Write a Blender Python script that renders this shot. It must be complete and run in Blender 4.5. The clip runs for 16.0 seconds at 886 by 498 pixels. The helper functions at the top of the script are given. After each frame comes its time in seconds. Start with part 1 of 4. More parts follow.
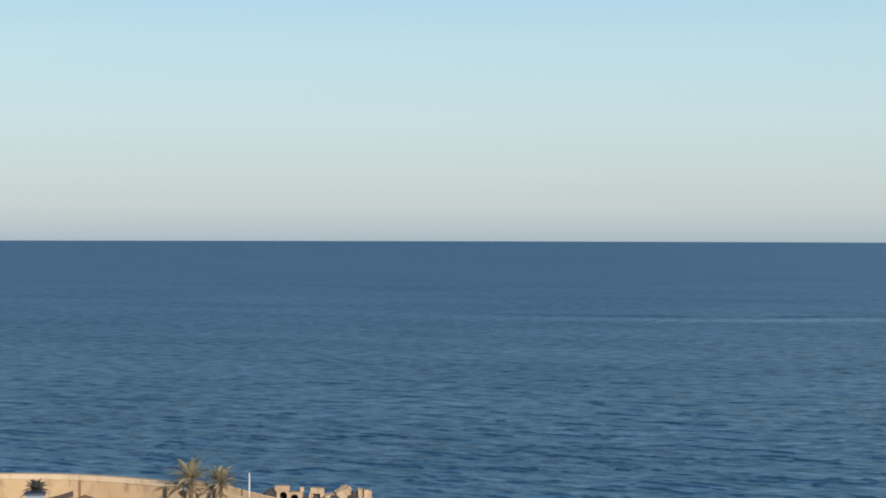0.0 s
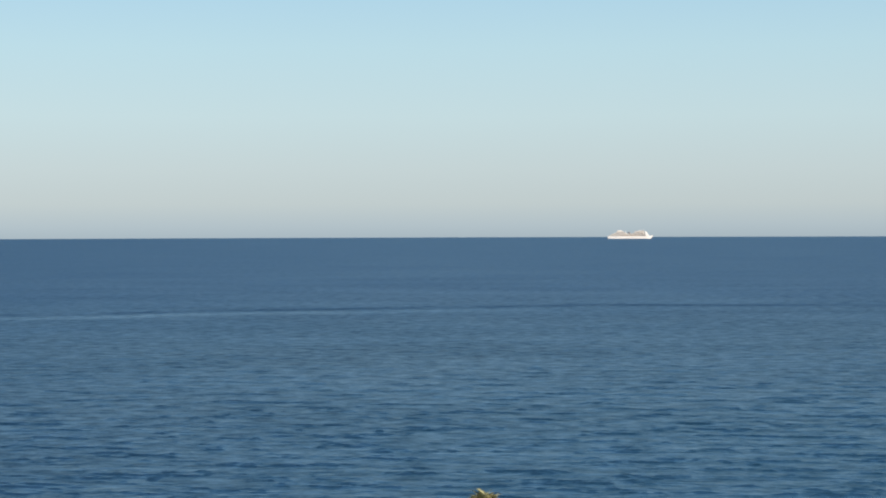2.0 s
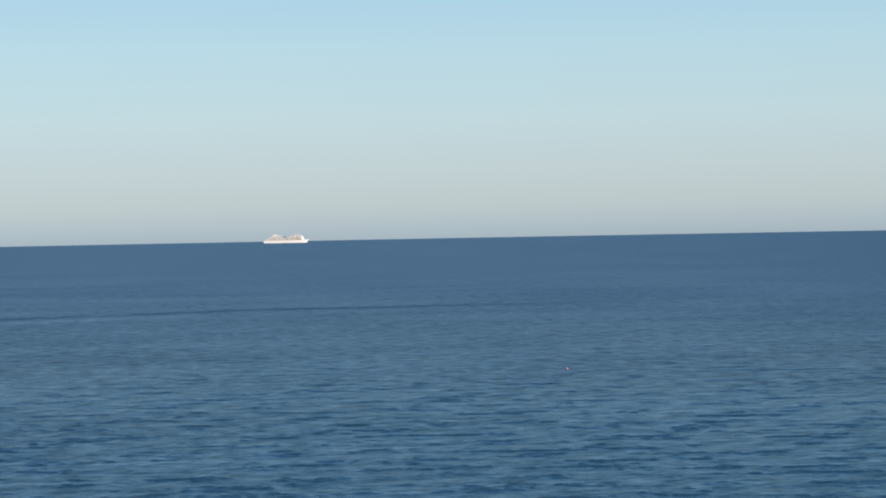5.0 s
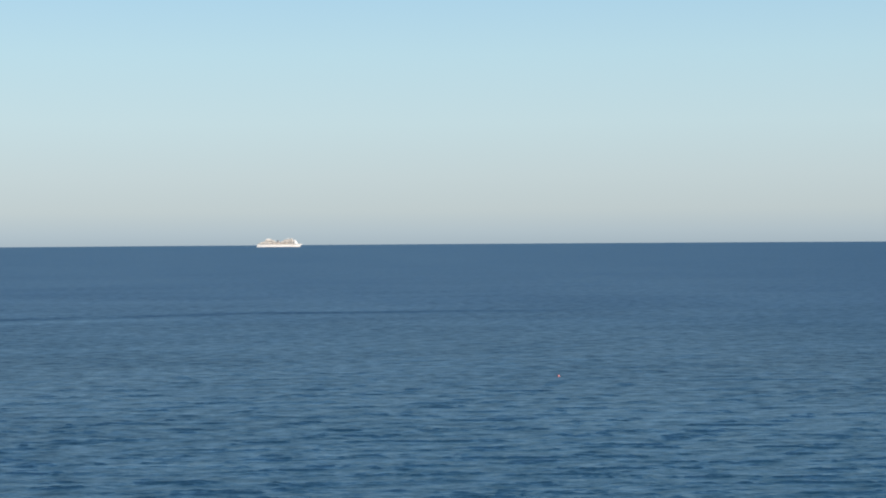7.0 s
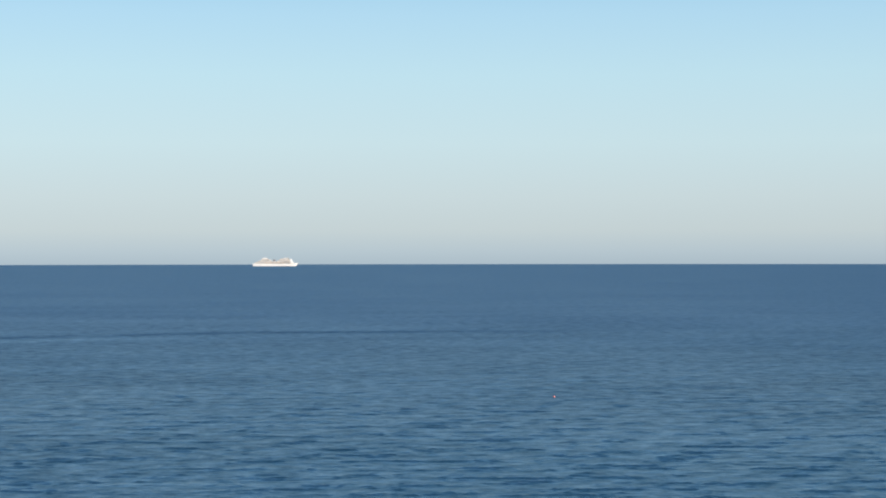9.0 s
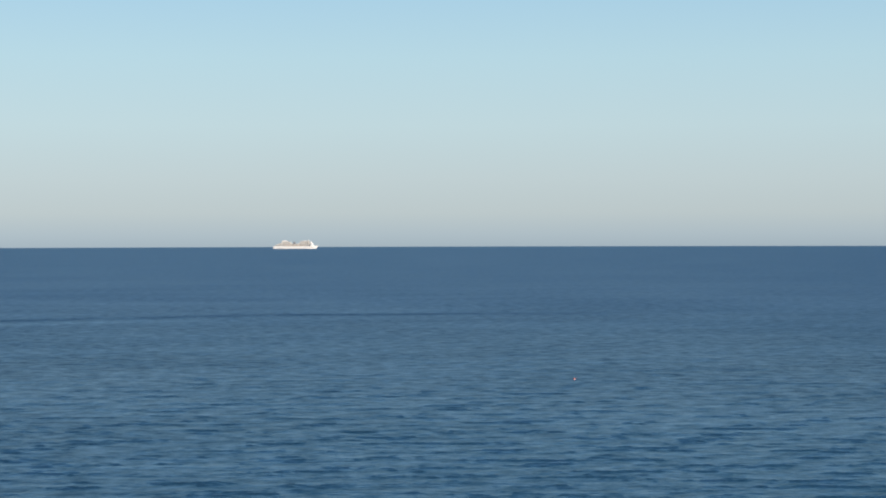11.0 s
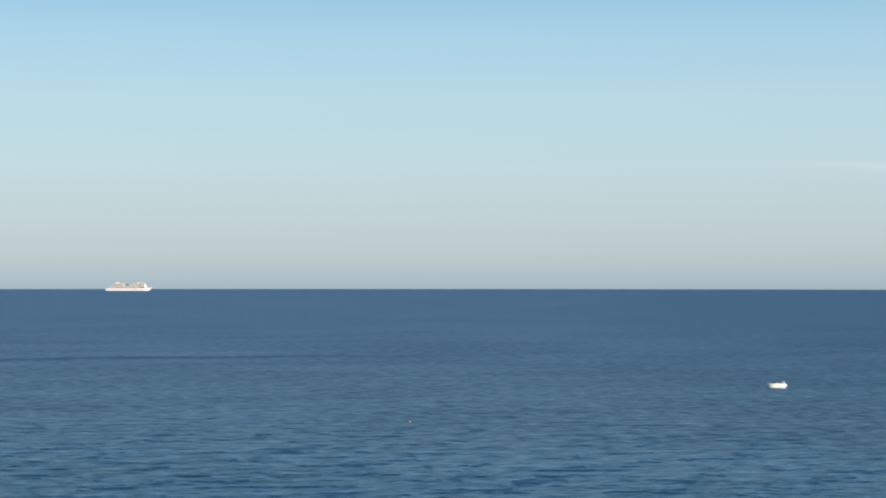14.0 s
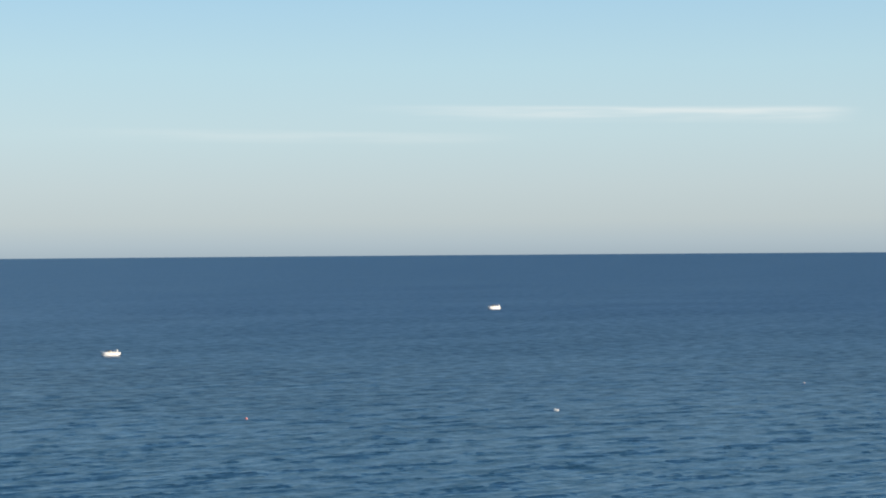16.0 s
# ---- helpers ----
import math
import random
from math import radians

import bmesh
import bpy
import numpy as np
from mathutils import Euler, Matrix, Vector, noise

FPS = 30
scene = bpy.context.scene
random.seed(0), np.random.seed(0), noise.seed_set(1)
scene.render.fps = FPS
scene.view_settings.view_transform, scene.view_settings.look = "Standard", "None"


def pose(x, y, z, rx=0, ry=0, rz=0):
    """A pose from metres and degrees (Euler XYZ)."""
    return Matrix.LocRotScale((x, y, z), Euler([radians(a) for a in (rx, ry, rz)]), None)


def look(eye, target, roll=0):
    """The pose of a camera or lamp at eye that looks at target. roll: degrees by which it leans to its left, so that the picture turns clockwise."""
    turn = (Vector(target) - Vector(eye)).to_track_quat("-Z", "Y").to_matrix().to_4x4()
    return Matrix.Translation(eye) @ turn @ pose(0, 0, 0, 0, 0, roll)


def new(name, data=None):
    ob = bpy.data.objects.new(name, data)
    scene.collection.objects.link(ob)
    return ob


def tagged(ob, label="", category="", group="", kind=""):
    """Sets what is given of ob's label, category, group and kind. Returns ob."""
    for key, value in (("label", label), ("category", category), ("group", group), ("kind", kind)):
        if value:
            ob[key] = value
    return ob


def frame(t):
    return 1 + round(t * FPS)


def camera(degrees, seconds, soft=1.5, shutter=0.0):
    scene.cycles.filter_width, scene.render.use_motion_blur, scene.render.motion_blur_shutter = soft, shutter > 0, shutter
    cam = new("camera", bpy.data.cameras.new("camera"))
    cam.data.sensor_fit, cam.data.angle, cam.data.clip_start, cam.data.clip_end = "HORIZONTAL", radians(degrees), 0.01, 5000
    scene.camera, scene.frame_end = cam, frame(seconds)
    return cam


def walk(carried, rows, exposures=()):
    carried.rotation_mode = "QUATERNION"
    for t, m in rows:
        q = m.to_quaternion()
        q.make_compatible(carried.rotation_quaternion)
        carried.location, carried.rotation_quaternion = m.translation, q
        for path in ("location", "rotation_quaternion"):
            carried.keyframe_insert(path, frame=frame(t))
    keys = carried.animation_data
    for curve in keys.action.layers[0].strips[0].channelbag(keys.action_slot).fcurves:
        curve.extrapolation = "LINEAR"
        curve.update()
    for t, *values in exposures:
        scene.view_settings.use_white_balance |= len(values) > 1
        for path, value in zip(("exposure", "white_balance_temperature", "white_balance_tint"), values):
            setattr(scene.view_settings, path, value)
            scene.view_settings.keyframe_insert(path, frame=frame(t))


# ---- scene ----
# ---------------------------------------------------------------- camera
EYE = (0.0, 0.0, 36.0)
SEA_R = 4950.0
DIP = math.degrees(EYE[2] / SEA_R)   # how far the sea's edge lies below eye level

cam = camera(26.5, 16.0, soft=1.9)

# seconds, heading to the right of +y, tilt above the sea's edge, roll
AIM = (
    (0, -23.374, -0.222, 0.143),
    (0.3, -20.812, -0.344, 0.139),
    (0.5, -19.576, -0.358, 0.062),
    (0.8, -16.930, -0.292, -0.236),
    (1, -15.189, -0.200, -0.288),
    (1.3, -11.831, -0.112, -0.256),
    (1.5, -8.614, -0.099, -0.165),
    (1.8, -5.365, -0.198, -0.037),
    (2, -3.278, -0.336, -0.183),
    (2.3, -2.052, -0.642, -0.668),
    (2.5, -1.651, -0.820, -0.971),
    (2.8, -0.760, -0.797, -0.982),
    (3, -0.171, -0.481, -0.868),
    (3.3, 1.013, 0.357, -0.639),
    (3.5, 1.863, 0.713, -0.644),
    (3.8, 3.070, 0.903, -0.548),
    (4, 3.870, 0.778, -0.639),
    (4.3, 5.111, 0.391, -0.786),
    (4.5, 5.856, 0.112, -0.840),
    (4.8, 6.789, -0.181, -0.987),
    (5, 7.168, -0.311, -1.073),
    (5.2, 7.251, -0.396, -0.950),
    (7.3, 7.257, -0.112, -0.256),
    (7.5, 7.137, -0.310, -0.146),
    (7.8, 7.148, -0.597, -0.037),
    (8, 7.291, -0.667, -0.033),
    (8.3, 7.421, -0.439, -0.037),
    (8.5, 7.479, 0.026, -0.037),
    (8.7, 7.530, 0.482, -0.037),
    (10.8, 6.756, 0.160, -0.380),
    (11, 6.887, -0.057, -0.144),
    (11.3, 7.441, -0.301, 0.110),
    (11.5, 7.851, -0.410, 0.257),
    (11.8, 8.299, -0.463, 0.256),
    (12, 8.583, -0.467, 0.150),
    (12.3, 8.775, -0.342, 0.259),
    (12.5, 8.823, -0.240, 0.237),
    (13, 9.532, -0.102, -0.194),
    (13.3, 10.284, 0.249, -0.475),
    (13.5, 10.594, 0.656, -0.547),
    (13.8, 11.111, 1.110, -0.296),
    (14, 11.894, 1.235, 0.038),
    (14.3, 13.490, 0.963, 0.113),
    (14.5, 14.490, 0.696, -0.020),
    (14.8, 15.940, 0.559, -0.110),
    (15, 17.058, 0.744, -0.272),
    (15.5, 23.167, 1.029, -0.445),
    (16, 31.996, 0.206, -0.436),
)


def aim(heading, tilt, roll):
    return pose(*EYE, 0, 0, -heading) @ pose(0, 0, 0, 90 + tilt - DIP - 0.016) @ pose(0, 0, 0, 0, 0, roll)


# seconds, stops, kelvin, tint: the clip's camera settles its exposure and white balance on the way
LOOK = ((0.0, 0.0, 6650, 10), (1.5, 0.0, 6600, 10), (2.5, 0.0, 6480, 10), (3.0, 0.10, 6480, 10), (3.5, 0.06, 6480, 10), (4.5, -0.06, 6450, 10),
        (5.2, 0.0, 6430, 10), (7.3, 0.02, 6430, 10), (8.0, 0.06, 6400, 10), (8.7, 0.12, 6400, 10), (10.8, -0.04, 6430, 10), (11.5, -0.02, 6430, 10),
        (13.0, 0.08, 6430, 10), (14.0, 0.0, 6430, 10), (15.0, -0.03, 6450, 10), (16.0, 0.05, 6450, 10))
walk(cam, [(t, aim(a, p, r)) for t, a, p, r in AIM], LOOK)

# ---------------------------------------------------------------- world and sun
SUN_AZ, SUN_EL = 140.0, 17.0        # heading and height of the sun, degrees

world = bpy.data.worlds.new("world")
scene.world = world
world.use_nodes = True
wt = world.node_tree
wt.nodes.clear()


def wnode(kind, **kw):
    n = wt.nodes.new(kind)
    for k, v in kw.items():
        if k == "op":
            n.operation = v
        elif k == "mix":
            n.data_type = "RGBA"
            n.blend_type = v
    return n


def wmath(op, a, b=None):
    n = wnode("ShaderNodeMath", op=op)
    for i, v in enumerate((a, b)):
        if v is None:
            continue
        if isinstance(v, (int, float)):
            n.inputs[i].default_value = v
        else:
            wt.links.new(v, n.inputs[i])
    return n.outputs[0]


coord = wnode("ShaderNodeTexCoord")
split = wnode("ShaderNodeSeparateXYZ")
wt.links.new(coord.outputs["Generated"], split.inputs[0])
# the sky begins at the sea's edge, a little below eye level
lift = wmath("MAXIMUM", wmath("ADD", split.outputs[2], math.radians(DIP)), 0.0005)
join = wnode("ShaderNodeCombineXYZ")
wt.links.new(split.outputs[0], join.inputs[0])
wt.links.new(split.outputs[1], join.inputs[1])
wt.links.new(lift, join.inputs[2])

sky = wnode("ShaderNodeTexSky")
sky.sky_type = "NISHITA"
sky.sun_disc = False
sky.sun_elevation = radians(SUN_EL)
sky.sun_rotation = radians(SUN_AZ)
sky.altitude = 30
sky.air_density = 1.0
sky.dust_density = 1.5
sky.ozone_density = 1.5
wt.links.new(join.outputs[0], sky.inputs[0])

# sea haze near the horizon, thinning upwards
ramp = wnode("ShaderNodeValToRGB")
wt.links.new(wmath("DIVIDE", lift, 0.4), ramp.inputs[0])


def lin(r, g, b):
    f = lambda c: c / 12.92 if c <= 0.04045 else ((c + 0.055) / 1.055) ** 2.4
    return (f(r / 255), f(g / 255), f(b / 255), 1.0)


HAZE = ((0.0, (168, 184, 193)), (0.016, (178, 193, 200)), (0.045, (192, 204, 205)), (0.09, (196, 211, 213)),
        (0.16, (196, 219, 224)), (0.25, (187, 219, 230)), (0.33, (174, 212, 232)), (0.45, (138, 190, 222)), (0.65, (96, 152, 200)), (1.0, (55, 97, 140)))
while len(ramp.color_ramp.elements) < len(HAZE):
    ramp.color_ramp.elements.new(0.5)
for e, (p, c) in zip(ramp.color_ramp.elements, HAZE):
    e.position, e.color = p, lin(*c)
ten = wnode("ShaderNodeVectorMath", op="SCALE")
ten.inputs[3].default_value = 10.0
wt.links.new(ramp.outputs[0], ten.inputs[0])
thin = wnode("ShaderNodeMapRange")
for i, v in ((1, 0.55), (2, 1.1), (3, 1.0), (4, 0.0)):
    thin.inputs[i].default_value = v
wt.links.new(lift, thin.inputs[0])
blend = wnode("ShaderNodeMix", mix="MIX")
wt.links.new(thin.outputs[0], blend.inputs[0])
wt.links.new(sky.outputs[0], blend.inputs[6])
wt.links.new(ten.outputs[0], blend.inputs[7])
# a little brighter to the left
side = wnode("ShaderNodeVectorMath", op="SCALE")
wt.links.new(blend.outputs[2], side.inputs[0])
wt.links.new(wmath("SUBTRACT", 1.0, wmath("MULTIPLY", split.outputs[0], 0.09)), side.inputs[3])
# thin cirrus streaks low over the horizon
heading = wmath("ARCTAN2", split.outputs[0], split.outputs[1])


def wspan(x, a, b, lo, hi):
    n = wnode("ShaderNodeMapRange")
    n.interpolation_type = "SMOOTHSTEP"
    for i, v in ((1, a), (2, b), (3, lo), (4, hi)):
        n.inputs[i].default_value = v
    wt.links.new(x, n.inputs[0])
    return n.outputs[0]


def streak(height, thick_up, thick_down, a0, a1, a2, a3, wisp):
    """A streak at a height (radians), from heading a0 to a3, full from a1 to a2."""
    vec = wnode("ShaderNodeCombineXYZ")
    wt.links.new(wmath("MULTIPLY", heading, 9.0), vec.inputs[0])
    wt.links.new(wmath("MULTIPLY", lift, 160.0), vec.inputs[1])
    vec.inputs[2].default_value = wisp
    tex = wnode("ShaderNodeTexNoise")
    tex.inputs["Scale"].default_value = 1.6
    tex.inputs["Detail"].default_value = 5
    wt.links.new(vec.outputs[0], tex.inputs["Vector"])
    wavy = wmath("MULTIPLY", wmath("SUBTRACT", tex.outputs[0], 0.5), 0.003)
    fall = wmath("MULTIPLY", wmath("SUBTRACT", heading, radians(a1)), 0.0171)
    d = wmath("ADD", wmath("SUBTRACT", wmath("ADD", lift, fall), height), wavy)
    m = wmath("MULTIPLY", wspan(d, 0.0, thick_up, 1.0, 0.0), wspan(d, -thick_down, 0.0, 0.0, 1.0))
    m = wmath("MULTIPLY", m, wmath("MULTIPLY", wspan(heading, radians(a0), radians(a1), 0.0, 1.0), wspan(heading, radians(a2), radians(a3), 1.0, 0.0)))
    return wmath("MULTIPLY", m, wspan(tex.outputs[0], 0.30, 0.62, 0.35, 1.0))


cirrus = wmath("MAXIMUM", wmath("MULTIPLY", streak(0.0765, 0.0028, 0.0080, 28.5, 36.5, 43.0, 44.8, 0.0), 0.58),
               wmath("MULTIPLY", streak(0.0650, 0.003, 0.006, 19.0, 26.0, 31.0, 35.0, 5.0), 0.20))
veil = wnode("ShaderNodeMix", mix="MIX")
wt.links.new(cirrus, veil.inputs[0])
wt.links.new(side.outputs[0], veil.inputs[6])
veil.inputs[7].default_value = (8.3, 8.6, 8.4, 1)
back = wnode("ShaderNodeBackground")
back.inputs[1].default_value = 0.1
wt.links.new(veil.outputs[2], back.inputs[0])
wout = wnode("ShaderNodeOutputWorld")
wt.links.new(back.outputs[0], wout.inputs[0])

sun = new("sun", bpy.data.lights.new("sun", "SUN"))
sun.data.energy = 4.8
sun.data.angle = radians(0.6)
sun.data.color = (1.0, 0.87, 0.71)
sa, se = radians(SUN_AZ), radians(SUN_EL)
SUN_DIR = Vector((math.sin(sa) * math.cos(se), math.cos(sa) * math.cos(se), math.sin(se)))
sun.matrix_world = look(SUN_DIR * 200, (0, 0, 0))

# ---------------------------------------------------------------- building helpers
def part(name, bm, material, parent=None, label="", smooth=False):
    me = bpy.data.meshes.new(name)
    bm.normal_update()
    bm.to_mesh(me)
    bm.free()
    if smooth:
        me.polygons.foreach_set("use_smooth", [True] * len(me.polygons))
    me.materials.append(material)
    ob = new(name, me)
    if parent:
        ob.parent = parent
    if label:
        ob["label"] = label
    return ob


def thing(name, m, label, category, group=""):
    ob = new(name)
    ob.empty_display_size = 0.2
    ob.matrix_world = m
    return tagged(ob, label, category, group)


def box(bm, x0, x1, y0, y1, z0, z1, bevel=0.0):
    n = len(bm.verts)
    r = bmesh.ops.create_cube(bm, size=1)
    for v in r["verts"]:
        v.co = Vector((x0 + (v.co.x + 0.5) * (x1 - x0), y0 + (v.co.y + 0.5) * (y1 - y0), z0 + (v.co.z + 0.5) * (z1 - z0)))
    if bevel:
        edges = list({e for v in r["verts"] for e in v.link_edges})
        bmesh.ops.bevel(bm, geom=edges, offset=bevel, segments=2, affect="EDGES", profile=0.6)
    return bm


def tube(bm, p, q, r0, r1, sides=8):
    """A tapered rod from p to q."""
    p, q = Vector(p), Vector(q)
    m = Matrix.Translation((p + q) / 2) @ (q - p).to_track_quat("Z", "Y").to_matrix().to_4x4()
    bmesh.ops.create_cone(bm, cap_ends=True, segments=sides, radius1=r0, radius2=r1, depth=(q - p).length, matrix=m)
    return bm


def loft(bm, rings, close=True, cap=True):
    """Joins rings of points, all of one length, by quads."""
    vs = [[bm.verts.new(p) for p in ring] for ring in rings]
    n = len(rings[0])
    for a, b in zip(vs, vs[1:]):
        for i in range(n if close else n - 1):
            j = (i + 1) % n
            bm.faces.new((a[i], a[j], b[j], b[i]))
    if cap:
        bm.faces.new(list(reversed(vs[0])))
        bm.faces.new(vs[-1])
    bmesh.ops.recalc_face_normals(bm, faces=bm.faces)
    return bm


def sweep(bm, line, half, z0, z1, bevel=0.0):
    """A wall along a line of (x, y) or (x, y, top) points; z0 and z1 are offsets when tops are given."""
    rings = []
    for i, p in enumerate(line):
        a, b = Vector(line[max(i - 1, 0)][:2]), Vector(line[min(i + 1, len(line) - 1)][:2])
        d = (b - a).normalized()
        nx, ny = -d.y * half, d.x * half
        lo, hi = (z0, z1) if len(p) == 2 else (p[2] + z0, p[2] + z1)
        c = min(bevel, half * 0.5)
        k = 1 - c / half
        rings.append([(p[0] + nx, p[1] + ny, lo), (p[0] + nx, p[1] + ny, hi - c), (p[0] + nx * k, p[1] + ny * k, hi),
                      (p[0] - nx * k, p[1] - ny * k, hi), (p[0] - nx, p[1] - ny, hi - c), (p[0] - nx, p[1] - ny, lo)])
    return loft(bm, rings)


# ---------------------------------------------------------------- materials
def material(name, col, col2=None, rough=0.75, scale=1.0, fine=14.0, bump=0.02, metal=0.0, stain=None, stretch=(1, 1, 1), vary=0.0):
    """A surface with a slow and a fine variation between two colours, relief, and stains where given."""
    m = bpy.data.materials.new(name)
    m.use_nodes = True
    t = m.node_tree
    b = t.nodes["Principled BSDF"]
    b.inputs["Metallic"].default_value = metal
    co = t.nodes.new("ShaderNodeTexCoord")
    mp = t.nodes.new("ShaderNodeMapping")
    mp.inputs["Scale"].default_value = stretch
    t.links.new(co.outputs["Object"], mp.inputs[0])
    n1 = t.nodes.new("ShaderNodeTexNoise")
    n1.inputs["Scale"].default_value = scale
    n1.inputs["Detail"].default_value = 5
    n2 = t.nodes.new("ShaderNodeTexNoise")
    n2.inputs["Scale"].default_value = fine
    n2.inputs["Detail"].default_value = 6
    for n in (n1, n2):
        t.links.new(mp.outputs[0], n.inputs["Vector"])
    add = t.nodes.new("ShaderNodeMath")
    add.operation = "MULTIPLY_ADD"
    add.inputs[1].default_value = 0.45
    t.links.new(n2.outputs[0], add.inputs[0])
    sub = t.nodes.new("ShaderNodeMath")
    sub.operation = "MULTIPLY_ADD"
    sub.inputs[1].default_value = 1.6
    sub.inputs[2].default_value = -0.52
    t.links.new(n1.outputs[0], sub.inputs[0])
    t.links.new(sub.outputs[0], add.inputs[2])
    mix = t.nodes.new("ShaderNodeMix")
    mix.data_type = "RGBA"
    mix.inputs[6].default_value = (*col, 1)
    mix.inputs[7].default_value = (*(col2 or [c * 0.75 for c in col]), 1)
    t.links.new(add.outputs[0], mix.inputs[0])
    out = mix.outputs[2]
    if stain:
        n3 = t.nodes.new("ShaderNodeTexNoise")
        n3.inputs["Scale"].default_value = 0.55
        n3.inputs["Detail"].default_value = 7
        n3.inputs["Roughness"].default_value = 0.7
        mp3 = t.nodes.new("ShaderNodeMapping")
        mp3.inputs["Scale"].default_value = (1.4, 1.4, 0.5)
        t.links.new(co.outputs["Object"], mp3.inputs[0])
        t.links.new(mp3.outputs[0], n3.inputs["Vector"])
        rg = t.nodes.new("ShaderNodeMapRange")
        for i, v in ((1, 0.54), (2, 0.70), (3, 0.0), (4, 0.8)):
            rg.inputs[i].default_value = v
        t.links.new(n3.outputs[0], rg.inputs[0])
        mx = t.nodes.new("ShaderNodeMix")
        mx.data_type = "RGBA"
        mx.inputs[7].default_value = (*stain, 1)
        t.links.new(rg.outputs[0], mx.inputs[0])
        t.links.new(out, mx.inputs[6])
        out = mx.outputs[2]
    if vary:
        info = t.nodes.new("ShaderNodeObjectInfo")
        hs = t.nodes.new("ShaderNodeHueSaturation")
        ml = t.nodes.new("ShaderNodeMath")
        ml.operation = "MULTIPLY_ADD"
        ml.inputs[1].default_value = vary
        ml.inputs[2].default_value = 1 - vary / 2
        t.links.new(info.outputs["Random"], ml.inputs[0])
        t.links.new(ml.outputs[0], hs.inputs["Value"])
        t.links.new(out, hs.inputs["Color"])
        out = hs.outputs[0]
    t.links.new(out, b.inputs["Base Color"])
    rr = t.nodes.new("ShaderNodeMapRange")
    rr.inputs[3].default_value = max(rough - 0.1, 0.03)
    rr.inputs[4].default_value = min(rough + 0.1, 1.0)
    t.links.new(n2.outputs[0], rr.inputs[0])
    t.links.new(rr.outputs[0], b.inputs["Roughness"])
    if bump:
        bp = t.nodes.new("ShaderNodeBump")
        bp.inputs["Distance"].default_value = bump
        bp.inputs["Strength"].default_value = 0.8
        t.links.new(n2.outputs[0], bp.inputs["Height"])
        t.links.new(bp.outputs[0], b.inputs["Normal"])
    return m


PLASTER = material("wall_plaster", (0.53, 0.395, 0.255), (0.40, 0.29, 0.185), 0.9, 0.35, 6.0, 0.04, stain=(0.20, 0.13, 0.085))
STAINED = material("damp_plaster", (0.26, 0.18, 0.115), (0.19, 0.13, 0.085), 0.9, 0.8, 8.0, 0.04, stain=(0.13, 0.09, 0.06))
RAMP = material("ramp_render", (0.38, 0.285, 0.19), (0.29, 0.215, 0.14), 0.9, 0.4, 6.0, 0.04, stain=(0.19, 0.135, 0.09))
RAMP_TOP = material("ramp_coping", (0.47, 0.37, 0.26), (0.38, 0.29, 0.20), 0.85, 0.6, 9.0, 0.03, stain=(0.30, 0.22, 0.15))
COPING = material("coping_stone", (0.60, 0.49, 0.36), (0.50, 0.40, 0.29), 0.85, 0.6, 9.0, 0.03, stain=(0.38, 0.29, 0.20))
CONCRETE = material("weathered_concrete", (0.53, 0.41, 0.29), (0.37, 0.285, 0.20), 0.9, 0.9, 11.0, 0.06, stain=(0.20, 0.15, 0.105), vary=0.25)
ROCK = material("dark_rock", (0.060, 0.058, 0.062), (0.032, 0.032, 0.035), 0.85, 0.9, 8.0, 0.09, vary=0.3)
PAVING = material("promenade_paving", (0.33, 0.28, 0.22), (0.26, 0.22, 0.17), 0.9, 0.15, 5.0, 0.01)
BARK = material("palm_bark", (0.15, 0.105, 0.07), (0.08, 0.058, 0.04), 0.95, 2.0, 16.0, 0.05, stretch=(1, 1, 2.5))
LEAF = material("palm_leaf", (0.38, 0.34, 0.24), (0.13, 0.13, 0.075), 0.5, 1.5, 12.0, 0.0, vary=0.7)
LEAF_YELLOW = material("palm_leaf_yellow", (0.52, 0.50, 0.29), (0.21, 0.22, 0.10), 0.55, 1.5, 12.0, 0.0, vary=0.6)
LEAF_GREEN = material("palm_leaf_green", (0.17, 0.18, 0.09), (0.07, 0.10, 0.045), 0.5, 1.5, 12.0, 0.0, vary=0.6)
# fronds of the palm by the kiosk, its shade put into the colour
LEAF_SHADED = material("palm_leaf_shaded", (0.075, 0.085, 0.085), (0.045, 0.052, 0.055), 0.5, 1.5, 12.0, 0.0, vary=0.4)
LEAF_DRY = material("palm_leaf_dry", (0.40, 0.28, 0.18), (0.22, 0.15, 0.08), 0.8, 1.5, 12.0, 0.0, vary=0.5)
WHITE_METAL = material("white_painted_metal", (0.72, 0.72, 0.70), (0.6, 0.6, 0.58), 0.4, 1.0, 20.0, 0.002)
DARK_METAL = material("dark_painted_metal", (0.035, 0.035, 0.035), (0.06, 0.05, 0.045), 0.5, 1.0, 20.0, 0.002)
DARK_SLATS = material("dark_slats", (0.11, 0.105, 0.105), (0.08, 0.075, 0.075), 0.6, 1.0, 18.0, 0.004)
GREY_PANEL = material("grey_panel", (0.22, 0.25, 0.29), (0.17, 0.19, 0.22), 0.6, 1.0, 18.0, 0.004)
# pale blue kiosk panels, darkened in the colour for the shade there
SHADED_PANEL = material("shaded_blue_panel", (0.20, 0.27, 0.38), (0.16, 0.22, 0.32), 0.5, 1.0, 18.0, 0.003)
NAVY = material("navy_roof", (0.03, 0.05, 0.09), (0.05, 0.07, 0.11), 0.6, 1.0, 18.0, 0.003)
CANVAS = material("brown_canvas", (0.22, 0.14, 0.095), (0.16, 0.10, 0.07), 0.9, 1.0, 22.0, 0.01)
